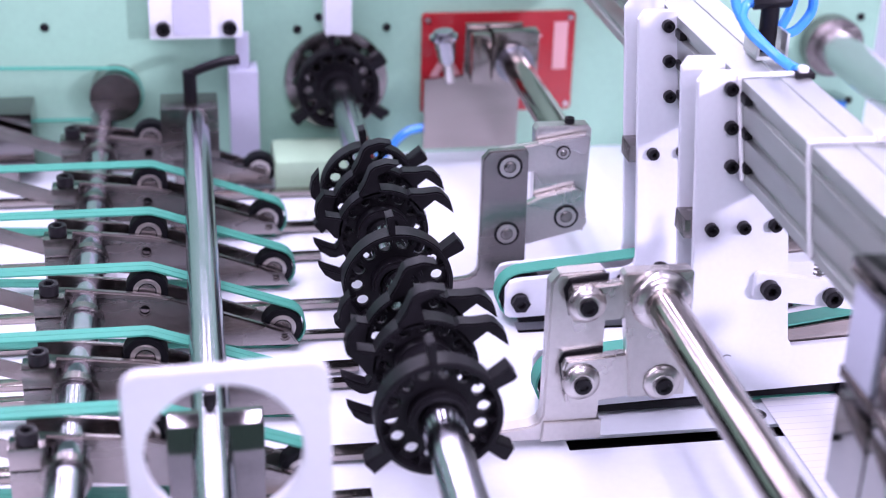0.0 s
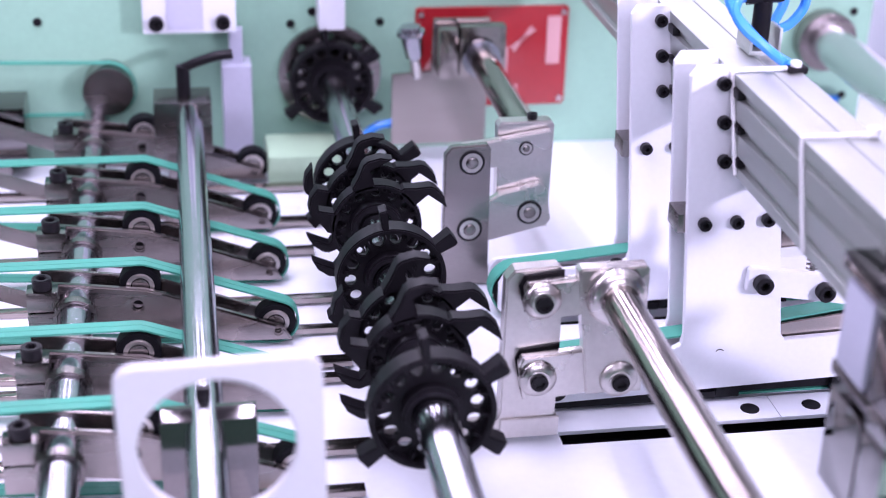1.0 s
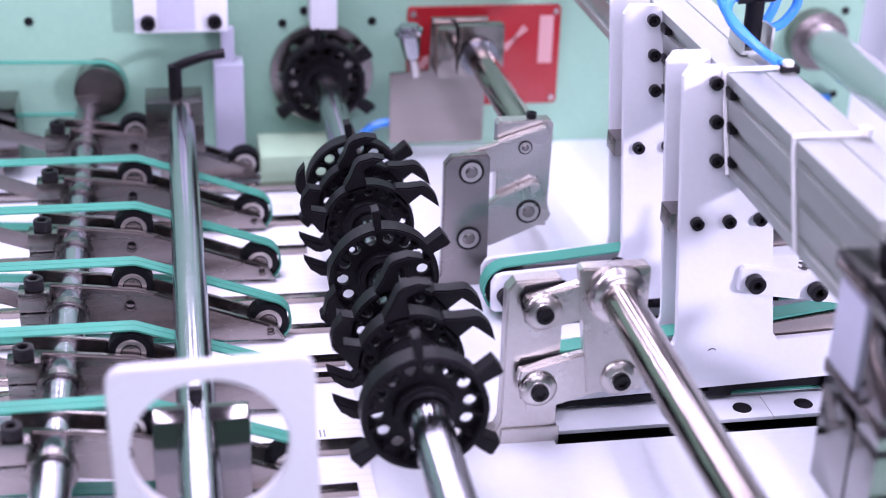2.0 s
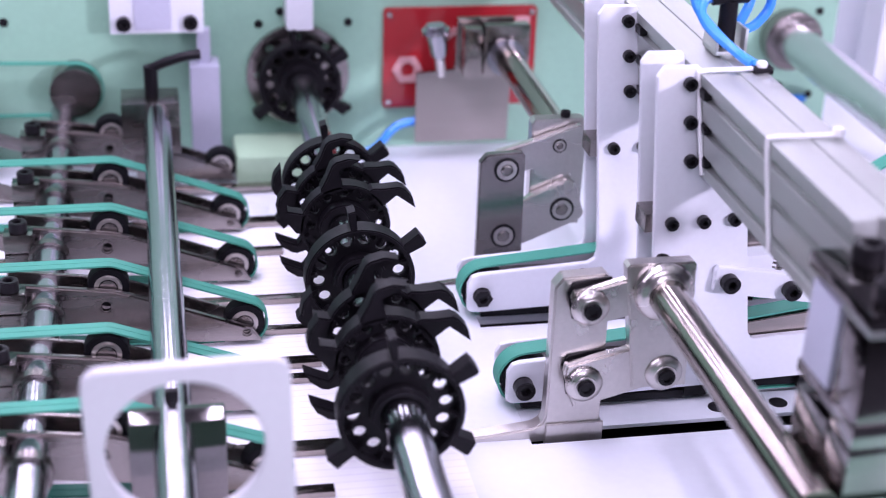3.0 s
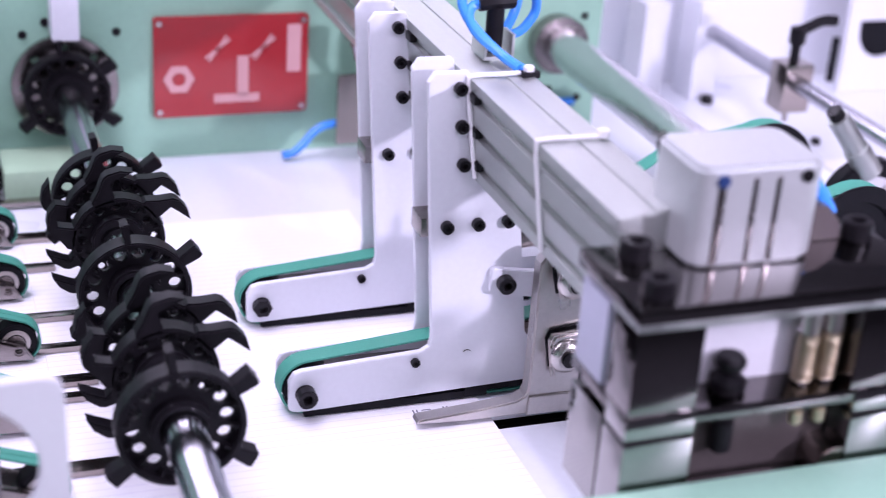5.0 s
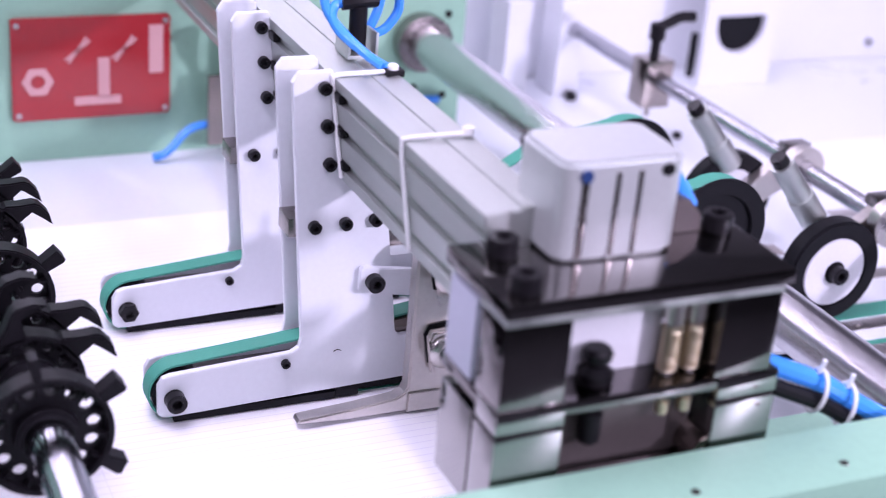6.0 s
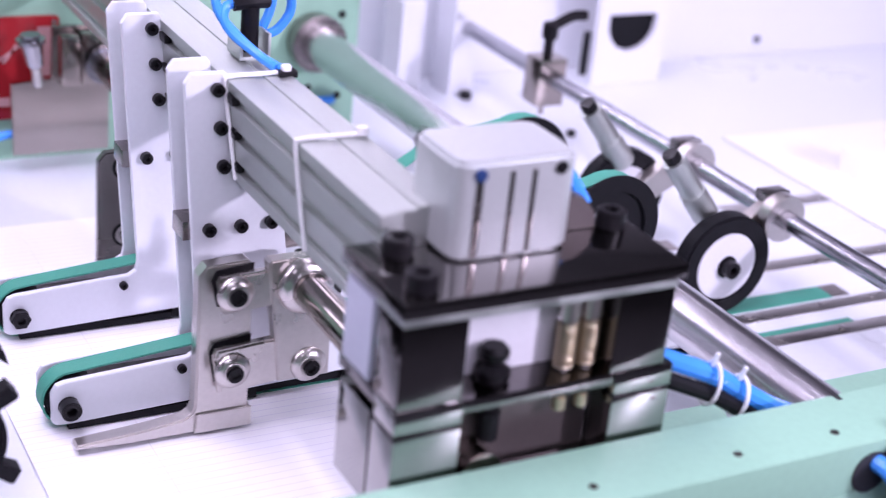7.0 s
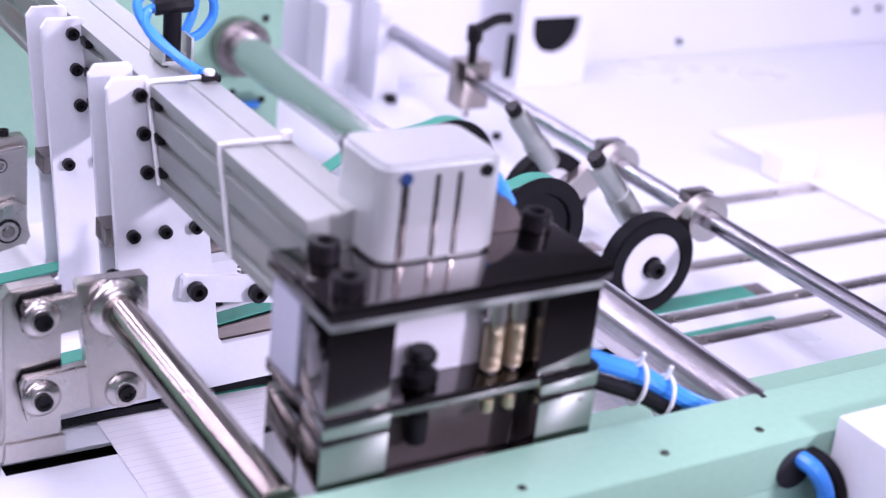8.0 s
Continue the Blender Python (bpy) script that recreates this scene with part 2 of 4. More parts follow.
# ---- hall ----
# Unseen hall shell: dark floor and pale ceiling and north wall shape the reflections.
setting("floor", box(-5, 6, -4, 5, -0.95, -0.90, 0), FLOOR, "grey resin floor of the exhibition hall", "floor")
setting("ceiling", box(-5, 6, -4, 5, 3.20, 3.25, 0), HALL_BOUNCE, "unseen hall ceiling, lightened to brighten reflections", "ceiling")
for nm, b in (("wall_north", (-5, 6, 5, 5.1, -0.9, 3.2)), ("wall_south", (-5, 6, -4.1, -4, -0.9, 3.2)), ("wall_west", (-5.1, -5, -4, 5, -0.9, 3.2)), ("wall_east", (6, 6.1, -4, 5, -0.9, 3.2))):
    setting(nm, box(*b, 0), HALL_BOUNCE if nm == "wall_north" else HALL, "unseen hall wall, north one lightened for reflections", "wall")

# ---- machine bed and frame ----
bed = thing("machine_bed", "white enamelled feed table of a carton folding machine", "machine table", kind="structure")
# Dark sheet in place of the shade below the table slots.
part("pit_shade", box(-1.3, 2.4, -0.36, 0.74, -0.09, -0.06, 0), PIT_SHADE, bed, "dark sheet for the shade under the slots")
part("front_panel", box(-0.155, 2.4, -0.36, -0.0585, -0.012, 0, 0), WHITE_TABLE, bed)
part("rail_strip", box(-0.155, 0.0812, -0.036, 0.0066, -0.0035, 0.0008, 0.0006), WHITE_TABLE, bed)
part("rail_strip", box(0.0820, 0.62, -0.036, 0.0066, -0.0035, 0.0010, 0.0006), WHITE_TABLE, bed)
part("middle_panel", box(-0.155, 2.4, 0.022, 0.186, -0.012, 0, 0), WHITE_TABLE, bed)
part("rear_panel", box(-0.155, 0.5, 0.214, 0.744, -0.012, 0, 0), WHITE_TABLE, bed)
part("right_panel", box(0.502, 2.4, 0.214, 0.96, -0.012, 0, 0.0015), WHITE_TABLE, bed)
# Black strips deep in the slots paint their shade.
part("slot_shade", box(-0.155, 0.62, -0.058, -0.0365, -0.045, -0.040, 0), RUBBER, bed, "black strip for the shade in the slot")
part("gap_shade", box(-0.155, 0.555, 0.0070, 0.0215, -0.045, -0.040, 0), RUBBER, bed, "black strip for the shade in the slot")
part("gap_shade", box(-0.155, 0.555, 0.1865, 0.2135, -0.045, -0.040, 0), RUBBER, bed, "black strip for the shade in the slot")
part("slot_filler", box(0.622, 2.4, -0.0575, 0.0066, -0.012, 0, 0.0015), WHITE_TABLE, bed)
part("gap_filler", box(0.56, 2.4, 0.0071, 0.0215, -0.012, 0, 0.001), WHITE_TABLE, bed)
part("gap_filler", box(0.56, 2.4, 0.1875, 0.2125, -0.012, 0, 0.001), WHITE_TABLE, bed)
part("in_feed_panel", box(-1.3, -0.155, -0.36, 0.744, -0.012, 0.0, 0), WHITE_TABLE, bed)
for x in (0.0545, 0.1218):
    part("screw", rod((x, -0.0165, 0.0), (x, -0.0165, 0.0016), 0.0100, 20, 0.0004), SCREW, bed)
for y, w, x1 in ((0.60, 0.016, -0.34), (0.487, 0.02, -0.34), (0.40, 0.014, -0.36), (0.27, 0.014, -0.345), (0.196, 0.012, -0.35), (0.122, 0.016, -0.345), (0.088, 0.012, -0.345), (-0.046, 0.02, -0.345), (-0.12, 0.014, -0.36)):
    part("guide_strip", box(-1.25, x1, y - w / 2, y + w / 2, 0.0042, 0.0105, 0.0008), STEEL, bed, "steel guide strip")
for y, x0, w, xe in ((0.300, 0.9, 0.028, 2.0), (0.117, 0.78, 0.026, 2.0), (-0.004, 0.66, 0.023, 2.0), (-0.065, 0.66, 0.024, 0.933)):
    for x in (x0 + 0.05, x0 + 0.15, x0 + 0.255):
        part("strip_screw", rod((x, y, 0.001), (x, y, 0.0028), 0.0048, 16, 0.0006), NICKEL, bed)
    part("guide_strip", box(x0, xe, y - w / 2, y + w / 2, -0.001, 0.0014, 0.0006), NICKEL, bed, "steel guide strip")

far_frame = thing("machine_frame", "mint green painted side frame with drilled holes", "machine frame", kind="structure")
part("side_wall", box(-1.3, 0.50, 0.745, 0.775, -0.9, 0.55, 0.002), MINT, far_frame)
near_frame = thing("machine_frame", "mint green painted near side rail of the machine", "machine frame", kind="structure")
part("top_rail", box(-1.3, 2.4, -0.475, -0.394, 0.10, 0.15, 0.003), MINT, near_frame)
part("side_wall", box(-1.3, 2.4, -0.475, -0.43, -0.975, 0.10, 0.002), MINT, near_frame)
part("ledge", box(0.02, 2.4, -0.394, -0.30, 0.06, 0.10, 0.002), MINT, near_frame)
cover = thing("machine_cover", "white enamelled rear side cover of the machine", "machine cover", kind="structure")
part("panel", box(0.50, 2.6, 0.962, 0.985, -0.9, 0.6, 0.002), WHITE, cover)

# ---- rotor shaft with finger wheels ----
RX, RZ = -0.307, 0.119


def ring_wheel(parent, y, name="collar_wheel"):
    """A moulded wheel: deep rim, recessed drilled web with short ribs, and four flared driving pegs."""
    ob = part(name, sheet(circle(0, 0, 0.0535, 48), 0.0, 0.007, [circle(0, 0, 0.022, 24)] + [circle(0.0415 * math.cos(a), 0.0415 * math.sin(a), 0.0062, 12) for a in (2 * math.pi * k / 14 + 0.1 for k in range(14))], 0.001), BLACK, parent, at=Matrix.Translation((RX - 0.001, y, RZ)))
    part("rim", sheet(circle(0, 0, 0.0570, 56), -0.012, 0.012, [circle(0, 0, 0.0515, 56)], 0.0014), BLACK, ob)
    part("hub", sheet(circle(0, 0, 0.0275, 32), -0.014, 0.03, [circle(0, 0, 0.0192, 32)], 0.0025), BLACK, ob)
    for k in range(14):
        part("rib", box(0.0445, 0.0518, -0.008, -0.0002, -0.0014, 0.0014, 0.0005), BLACK, ob, at=pose(0, 0, 0, 0, -math.degrees(2 * math.pi * (k + 0.5) / 14 + 0.1), 0))
    for a, w in ((97, 0.0042), (34, 0.0075), (-33, 0.0075), (217, 0.0075)):
        peg = sheet([(0.0525, -w * 0.72), (0.074, -w), (0.0775, -w * 0.8), (0.0765, w), (0.0525, w * 0.72)], -0.011, 0.009, bevel=0.0012)
        part("peg", peg, BLACK, ob, at=pose(0, 0, 0, 0, -a, 0))
    return ob


def claw_outline():
    """A hooked finger that ramps up from the rim and bends over to a point."""
    return [(0.043, -0.008), (0.0500, -0.005), (0.0670, -0.0035), (0.0705, -0.013), (0.0755, -0.0290), (0.0800, -0.016), (0.0785, -0.002), (0.0750, 0.0035), (0.0610, 0.0115), (0.0505, 0.0195), (0.043, 0.019)]


def claw_wheel(parent, y, turn, name="finger_wheel"):
    ob = part(name, sheet(circle(0, 0, 0.046, 40), 0.0, 0.006, [circle(0, 0, 0.022, 24)] + [circle(0.0375 * math.cos(a), 0.0375 * math.sin(a), 0.0052, 12) for a in (2 * math.pi * k / 12 for k in range(12))], 0.001), BLACK, parent, at=Matrix.Translation((RX, y, RZ)))
    part("rim", sheet(circle(0, 0, 0.0505, 48), -0.010, 0.012, [circle(0, 0, 0.0455, 48)], 0.0014), BLACK, ob)
    part("hub", sheet(circle(0, 0, 0.029, 32), -0.014, 0.014, [circle(0, 0, 0.0192, 32)], 0.002), BLACK, ob)
    for k in range(12):
        part("rib", box(0.0400, 0.0458, -0.007, -0.0002, -0.0013, 0.0013, 0.0005), BLACK, ob, at=pose(0, 0, 0, 0, -(30 * k + 15), 0))
    for a in (34, 98, 163, 228, 300):
        part("finger", sheet(claw_outline(), -0.0100, 0.0090, bevel=0.0018), BLACK, ob, at=pose(0, 0, 0, 0, -(turn + a), 0))
    return ob


rotor = thing("rotor_shaft", "polished steel shaft carrying black plastic finger wheels", "rotor shaft", (0, 0, 0))
part("shaft", rod((RX, -0.46, RZ), (RX, 0.75, RZ), 0.019, 48), CHROME, rotor, "polished steel shaft")
for y in (-0.165, 0.098, 0.342, 0.70):
    ring_wheel(rotor, y)
for y, a in ((-0.076, 0), (-0.020, 0), (0.226, 1), (0.288, 1)):
    claw_wheel(rotor, y, a)
part("flange", sheet(circle(0, 0, 0.072, 48), 0, 0.012, [circle(k * 0, 0, 0.024, 32) for k in (0,)] + [circle(0.055 * math.cos(a), 0.055 * math.sin(a), 0.006, 10) for a in (math.pi * k / 4 for k in range(8))], 0.001), DULL_STEEL, rotor, "round steel bearing flange", Matrix.Translation((RX, 0.728, RZ)))

# ---- folding arms on the in-feed side ----
AX, AZ = -0.631, 0.066


def folding_arm(y):
    ob = thing("folding_arm", "dull steel folding arm with a teal belt and black end roller", "belt arm", (0, y, 0), "folding arms on the shaft")
    outline = [(-0.674, 0.046), (-0.668, 0.092), (-0.560, 0.078), (-0.540, 0.072), (-0.414, 0.024), (-0.404, 0.008), (-0.470, 0.010), (-0.540, 0.026), (-0.600, 0.034), (-0.640, 0.040)]
    part("side_plate", sheet(outline, -0.016, -0.008, [circle(-0.568, 0.060, 0.0055, 16), circle(-0.420, 0.020, 0.004, 12)], 0.0018), DULL_STEEL, ob)
    part("side_plate", sheet(outline, 0.016, 0.022, [circle(-0.568, 0.060, 0.0055, 16)], 0.001), DULL_STEEL, ob)
    part("clamp", box(-0.680, -0.648, -0.040, -0.0165, 0.070, 0.092, 0.0015), DULL_STEEL, ob, "split clamp block")
    part("lower_clamp", box(-0.680, -0.648, -0.040, -0.0165, 0.040, 0.0685, 0.0015), DULL_STEEL, ob, "lower half of the clamp")
    screw(ob, -0.664, -0.028, 0.092, 1.55, UP)
    part("tail_bar", sheet([(-0.665, 0.040), (-0.95, 0.145), (-0.95, 0.163), (-0.665, 0.060)], 0.0145, 0.0158, bevel=0), DULL_STEEL, ob, "flat steel tail bar")
    for x, z, r, nm in ((-0.565, 0.078, 0.022, "pulley"), (-0.422, 0.026, 0.022, "end_roller")):
        p = part(nm, rod((x, -0.0065, z), (x, 0.014, z), r, 32, 0.001), RUBBER, ob, "black rubber roller")
        part("bearing", sheet(circle(x, z, r * 0.68, 28), -0.0080, 0.0155, [circle(x, z, r * 0.46, 24)], 0.0008), NICKEL, p, "bright bearing ring")
        part("bearing_core", rod((x, -0.0072, z), (x, 0.015, z), r * 0.455, 24, 0.001), DULL_STEEL, p)
    loop = [(-1.25, 0.101)] + [(-1.0, 0.1015)] + arc(-0.565, 0.078, 0.024, 90, 70, 4) + arc(-0.422, 0.026, 0.024, 68, -85, 12) + [(-0.60, 0.012), (-0.9, 0.03), (-1.25, 0.04)]
    if y < 0.6:
        for y0, y1 in ((-0.006, 0.0034), (0.0041, 0.0135)):
            part("belt", band(loop, y0, y1, 0.002), TEAL, ob, "teal fabric belt, one of a pair")
    return ob


ARMS = (0.64, 0.478, 0.334, 0.188, 0.043, -0.097)
for y in ARMS:
    folding_arm(y)
arm_shaft = thing("arm_shaft", "polished steel shaft through the folding arms", "shaft")
part("shaft", rod((AX, -0.40, AZ), (AX, 0.75, AZ), 0.0185, 40), CHROME, arm_shaft)
for y in ARMS:
    part("collar", sheet(circle(AX, AZ, 0.0225, 32), y - 0.054, y - 0.0405, [circle(AX, AZ, 0.0188, 32)], 0.001), DULL_STEEL, arm_shaft, "dark collar")

rod_l = thing("guide_rod", "polished round guide rod held by clamp blocks", "guide rod")
GX, GZ = -0.505, 0.113
part("rod", rod((GX, -0.34, GZ), (GX, 0.66, GZ), 0.0172, 48), CHROME, rod_l)
part("clamp", box(GX - 0.045, GX + 0.03, 0.60, 0.66, 0.06, 0.131, 0.002), DULL_STEEL, rod_l)
part("post", box(GX - 0.03, GX + 0.015, 0.61, 0.65, 0.0, 0.06, 0.002), DULL_STEEL, rod_l)
front_clamp = part("clamp", box(GX - 0.038, GX + 0.045, -0.175, -0.146, 0.03, 0.127, 0.002), SMOKED, rod_l, "dark polished clamp block")
part("post", box(GX - 0.03, GX + 0.035, -0.17, -0.150, -0.002, 0.03, 0.002), DULL_STEEL, rod_l)
part("pin", box(GX - 0.006, GX + 0.006, -0.145, -0.137, 0.118, 0.140, 0.001), SCREW, rod_l, "black locating pin")
handle = part("clamp_handle", rod((GX - 0.005, 0.63, 0.131), (GX - 0.005, 0.63, 0.172), 0.009, 20), BLACK, rod_l, "black ratchet handle")
part("lever", tube([(GX - 0.005, 0.63, 0.168), (GX + 0.015, 0.625, 0.178), (GX + 0.04, 0.62, 0.187), (GX + 0.06, 0.62, 0.189)], 0.0065), BLACK, handle)

guard = thing("end_plate", "white enamelled end plate with a round opening", "end plate")
gx, gz = -0.497, 0.205
# White enamel darkened in colour to offset strong front light on this plate.
WHITE_DIMMED = material("dimmed_white_enamel", (0.60, 0.60, 0.635), 0.5, 0, 14, 0.03, 0.06)
part("plate", sheet([(-0.568, 0.10)] + arc(-0.553, 0.262, 0.015, 180, 90, 6) + arc(-0.433, 0.262, 0.015, 90, 0, 6) + [(-0.418, 0.10)], -0.34, -0.33, [circle(gx, gz, 0.058, 48)], 0.001), WHITE_DIMMED, guard, at=pose(gx, 0, gz) @ pose(0, 0, 0, 0, -1.3, 0) @ pose(-gx, 0, -gz))

# ---- belt units on the aluminium beam ----
TILT = -6.3


def plate_outline():
    return [(-0.0405, 0.360), (-0.034, 0.3695), (-0.0005, 0.3695), (0.003, 0.366), (0.014, 0.262), (0.056, 0.238), (0.0655, 0.228), (0.0846, 0.0790), (0.0900, 0.0708), (0.30, 0.080), (0.30, 0.0278)] + [(-0.150, 0.0120), (-0.164, 0.0126), (-0.1685, 0.0165), (-0.1690, 0.048), (-0.164, 0.0570), (-0.156, 0.0595)] + [(-0.030, 0.0672), (-0.0215, 0.0722), (-0.0195, 0.082)]


def belt_unit(y):
    ob = thing("belt_unit", "white enamelled angled belt carrier with a teal belt", "belt carrier", (0, y, 0), "belt units on the beam")
    front = part("front_plate", sheet(plate_outline(), 0.0, 0.008, bevel=0.0008), WHITE, ob, "white enamelled plate")
    part("back_plate", sheet([(x - 0.004, z + 0.002) for x, z in plate_outline()], 0.040, 0.046, bevel=0.0008), WHITE, ob, "white enamelled plate")
    part("spacer", box(-0.036, 0.0, 0.008, 0.040, 0.195, 0.215, 0.001), DULL_STEEL, ob)
    part("bracket", box(-0.018, 0.010, 0.010, 0.038, 0.258, 0.352, 0.001), ALU, ob, at=None)
    for x, z in ((-0.009, 0.354), (-0.0045, 0.315), (0.0, 0.275), (-0.0125, 0.2088), (0.0206, 0.2095), (0.0528, 0.2105)):
        screw(ob, x, 0, z)
    screw(ob, -0.1525, -0.002, 0.0335, *((1.6, None) if y == 0 else (1.3, None, HEX_MESH)), name="bolt")
    part("washer", rod((-0.1525, -0.002, 0.0335), (-0.1525, 0, 0.0335), 0.0105, 24, 0.0003), SCREW, ob)
    screw(ob, -0.0365, 0, 0.0570, 0.72)
    link = part("link", sheet([(0.0375, 0.134), (0.0385, 0.157), (0.0415, 0.1600), (0.152, 0.1430), (0.158, 0.137), (0.157, 0.1120), (0.150, 0.1128), (0.0405, 0.1310)], -0.008, 0, bevel=0.0008), WHITE, ob, "white tensioner link")
    for x, z in ((0.0525, 0.144), (0.120, 0.1315)):
        screw(link, x, -0.008, z, 1.45)
    part("end_roller", rod((-0.146, 0.0095, 0.0345), (-0.146, 0.0385, 0.0345), 0.0268, 32, 0.001), RUBBER, ob, "black end roller")
    loop = arc(0.480, 0.148, 0.0605, -80, 115, 16) + [(0.35, 0.181), (0.307, 0.155), (0.166, 0.0985), (0.088, 0.0880), (0.05, 0.0830), (-0.017, 0.0755)] + arc(-0.146, 0.0345, 0.0285, 95, 258, 16) + [(-0.09, 0.0042), (0.28, 0.0042), (0.38, 0.05)]
    part("belt", band(loop[::-1], 0.0105, 0.0325, 0.0022), TEAL, ob, "teal fabric belt")
    # Black bar that fills the shaded band between plate and table.
    part("belt_shade", box(-0.115, 0.30, 0.0085, 0.0385, 0.0075, 0.0205, 0.001), RUBBER, ob, "black bar for the shade below the belt")
    part("belt_support", sheet([(0.02, 0.070), (0.02, 0.0795), (0.088, 0.0855), (0.20, 0.0990), (0.20, 0.070)], 0.0095, 0.0385, bevel=0.0008), STEEL, ob, "steel belt support")
    # Black strip painting the shadow under the plate; it also hides the belt's return.
    part("under_shade", box(-0.152, 0.022, 0.0012, 0.0090, 0.0050, 0.0135, 0.0006), RUBBER, ob, "black strip for the shade under the plate")
    part("stop_block", box(0.0225, 0.048, 0.001, 0.036, 0.006, 0.0195, 0.0008), RUBBER, ob, "black stop block")
    part("stop_block", box(0.150, 0.178, 0.001, 0.036, 0.006, 0.0215, 0.0008), RUBBER, ob, "black stop block")
    part("spring_bracket", box(0.074, 0.108, 0.014, 0.034, 0.142, 0.160, 0.001), WHITE, ob, "small white bracket")
    if y == 0:
        part("arc_mark", tube([(0.0206 + 0.0042 * math.cos(radians(a)), -0.0002, 0.0615 + 0.003 * math.sin(radians(a))) for a in (20, 60, 100, 140, 165)], 0.0005, 6), SCREW, ob, "small stamped arc")
    part("slider", box(-0.13, 0.28, 0.012, 0.036, 0.030, 0.052, 0.001), DULL_STEEL, ob, "dark steel slider bar")
    spring = part("tension_spring", tube([(0.117 + 0.009 * math.cos(k * 0.9), 0.018 + 0.009 * math.sin(k * 0.9), 0.143 + k * 0.0007) for k in range(48)], 0.0011, 6), STEEL, ob)
    part("pin", rod((0.117, 0.018, 0.135), (0.117, 0.018, 0.20), 0.003, 12), STEEL, ob)
    wheel = part("drive_pulley", rod((0.480, 0.008, 0.148), (0.480, 0.040, 0.148), 0.0590, 40, 0.002), RUBBER, ob, "black belt pulley")
    part("flange", sheet(circle(0.480, 0.148, 0.0655, 48), 0.003, 0.0078, [circle(0.480, 0.148, 0.046, 40)], 0.001), RUBBER, wheel, "black front flange")
    part("hub", rod((0.480, 0.004, 0.148), (0.480, 0.008, 0.148), 0.026, 32), SCREW, wheel)
    return ob


belt_unit(0.0)
belt_unit(0.2)

beam = thing("aluminium_beam", "slotted anodised aluminium profile beam across the machine", "profile beam", (0.012, 0, 0.26))
W, H = 0.058, 0.104


def profile():
    """Outline of the slotted extrusion: three wide slots on each tall side, a shallow one on top and bottom."""
    pts = []

    def side(p, q, n, inward, g, d):
        (x0, z0), (x1, z1) = p, q
        dx, dz = (x1 - x0) / n, (z1 - z0) / n
        l = math.hypot(dx, dz)
        ux, uz = dx / l, dz / l
        for k in range(n):
            cx, cz = x0 + dx * (k + 0.5), z0 + dz * (k + 0.5)
            for u, v in ((-g, 0), (-g * 0.9, d), (g * 0.9, d), (g, 0)):
                pts.append((cx + ux * u + inward[0] * v, cz + uz * u + inward[1] * v))

    for p, q, n, inward, g, d in (((0, 0), (0, H), 3, (1, 0), 0.0060, 0.0058), ((0, H), (W, H), 1, (0, -1), 0.0052, 0.0016), ((W, H), (W, 0), 3, (-1, 0), 0.0060, 0.0058), ((W, 0), (0, 0), 1, (0, 1), 0.0036, 0.0022)):
        pts.append(p)
        side(p, q, n, inward, g, d)
    return pts


extrusion = part("profile", sheet(profile(), -0.338, 0.74, bevel=0.0010), ALU, beam, at=pose(0, 0, 0, 0, TILT, 0))
for y in (-0.009, 0.191):
    for k in range(3):
        z = H * (k + 0.5) / 3
        part("slot_nut", box(-0.0025, 0.0056, y - 0.009, y + 0.008, z - 0.0046, z + 0.0046, 0.001), SCREW, extrusion, "black clamping nut in the slot")
for y0 in (-0.002, -0.174):
    tie = thing("cable_tie", "white nylon tie strapped round the aluminium beam", "cable tie")
    strap = []
    m = Matrix.Translation((0.012, 0, 0.26)) @ pose(0, 0, 0, 0, TILT, 0)
    for px, pz, yy in ((-0.002, 0.004, -0.009), (-0.0025, 0.05, -0.005), (-0.002, H - 0.004, 0), (0.002, H + 0.0025, -0.0005), (0.027, H + 0.003, -0.007), (0.054, H + 0.003, -0.015)):
        strap.append(m @ Vector((px, y0 + yy, pz)))
    part("strap", tube(strap, 0.0023, 8), NYLON, tie)
    part("head", rod(strap[-1] + Vector((0, 0, -0.001)), strap[-1] + Vector((0, 0, 0.007)), 0.0052, 12, 0.001), NYLON, tie)

# ---- pneumatic press unit at the beam's end ----
unit = thing("pneumatic_unit", "aluminium compact cylinder on a dark pillared bracket", "pneumatic cylinder")
part("base_plate", box(0.030, 0.245, -0.388, -0.30, 0.10, 0.128, 0.001), SMOKED, unit, "dark base plate")
part("middle_plate", box(0.0645, 0.2115, -0.3885, -0.28, 0.203, 0.215, 0.001), SMOKED, unit, "dark middle plate")
for x0, x1 in ((0.002, 0.064), (0.212, 0.272)):
    part("foot_cap", box(x0, x1, -0.3895, -0.352, 0.194, 0.2148, 0.001), FOOT_STEEL, unit, "bright block over the foot")
part("top_plate", box(0.0, 0.268, -0.392, -0.278, 0.298, 0.312, 0.0015), SMOKED, unit, "dark top plate")
part("top_shim", box(0.003, 0.262, -0.3895, -0.34, 0.290, 0.298, 0.001), ALU, unit, "bright shim under the top plate")
for x0, x1, y0, y1 in ((0.003, 0.062, -0.388, -0.345), (0.206, 0.262, -0.388, -0.345)):
    part("pillar", box(x0, x1, y0, y1, 0.215, 0.290, 0.001), SMOKED, unit, "dark pillar block")
for x0, x1 in ((0.002, 0.064), (0.212, 0.272)):
    part("foot", box(x0, x1, -0.3895, -0.350, 0.105, 0.190, 0.001), FOOT_STEEL, unit, "bright aluminium foot")
part("side_block", box(0.003, 0.022, -0.335, -0.285, 0.215, 0.290, 0.001), LILAC, unit, "pale grey side block")
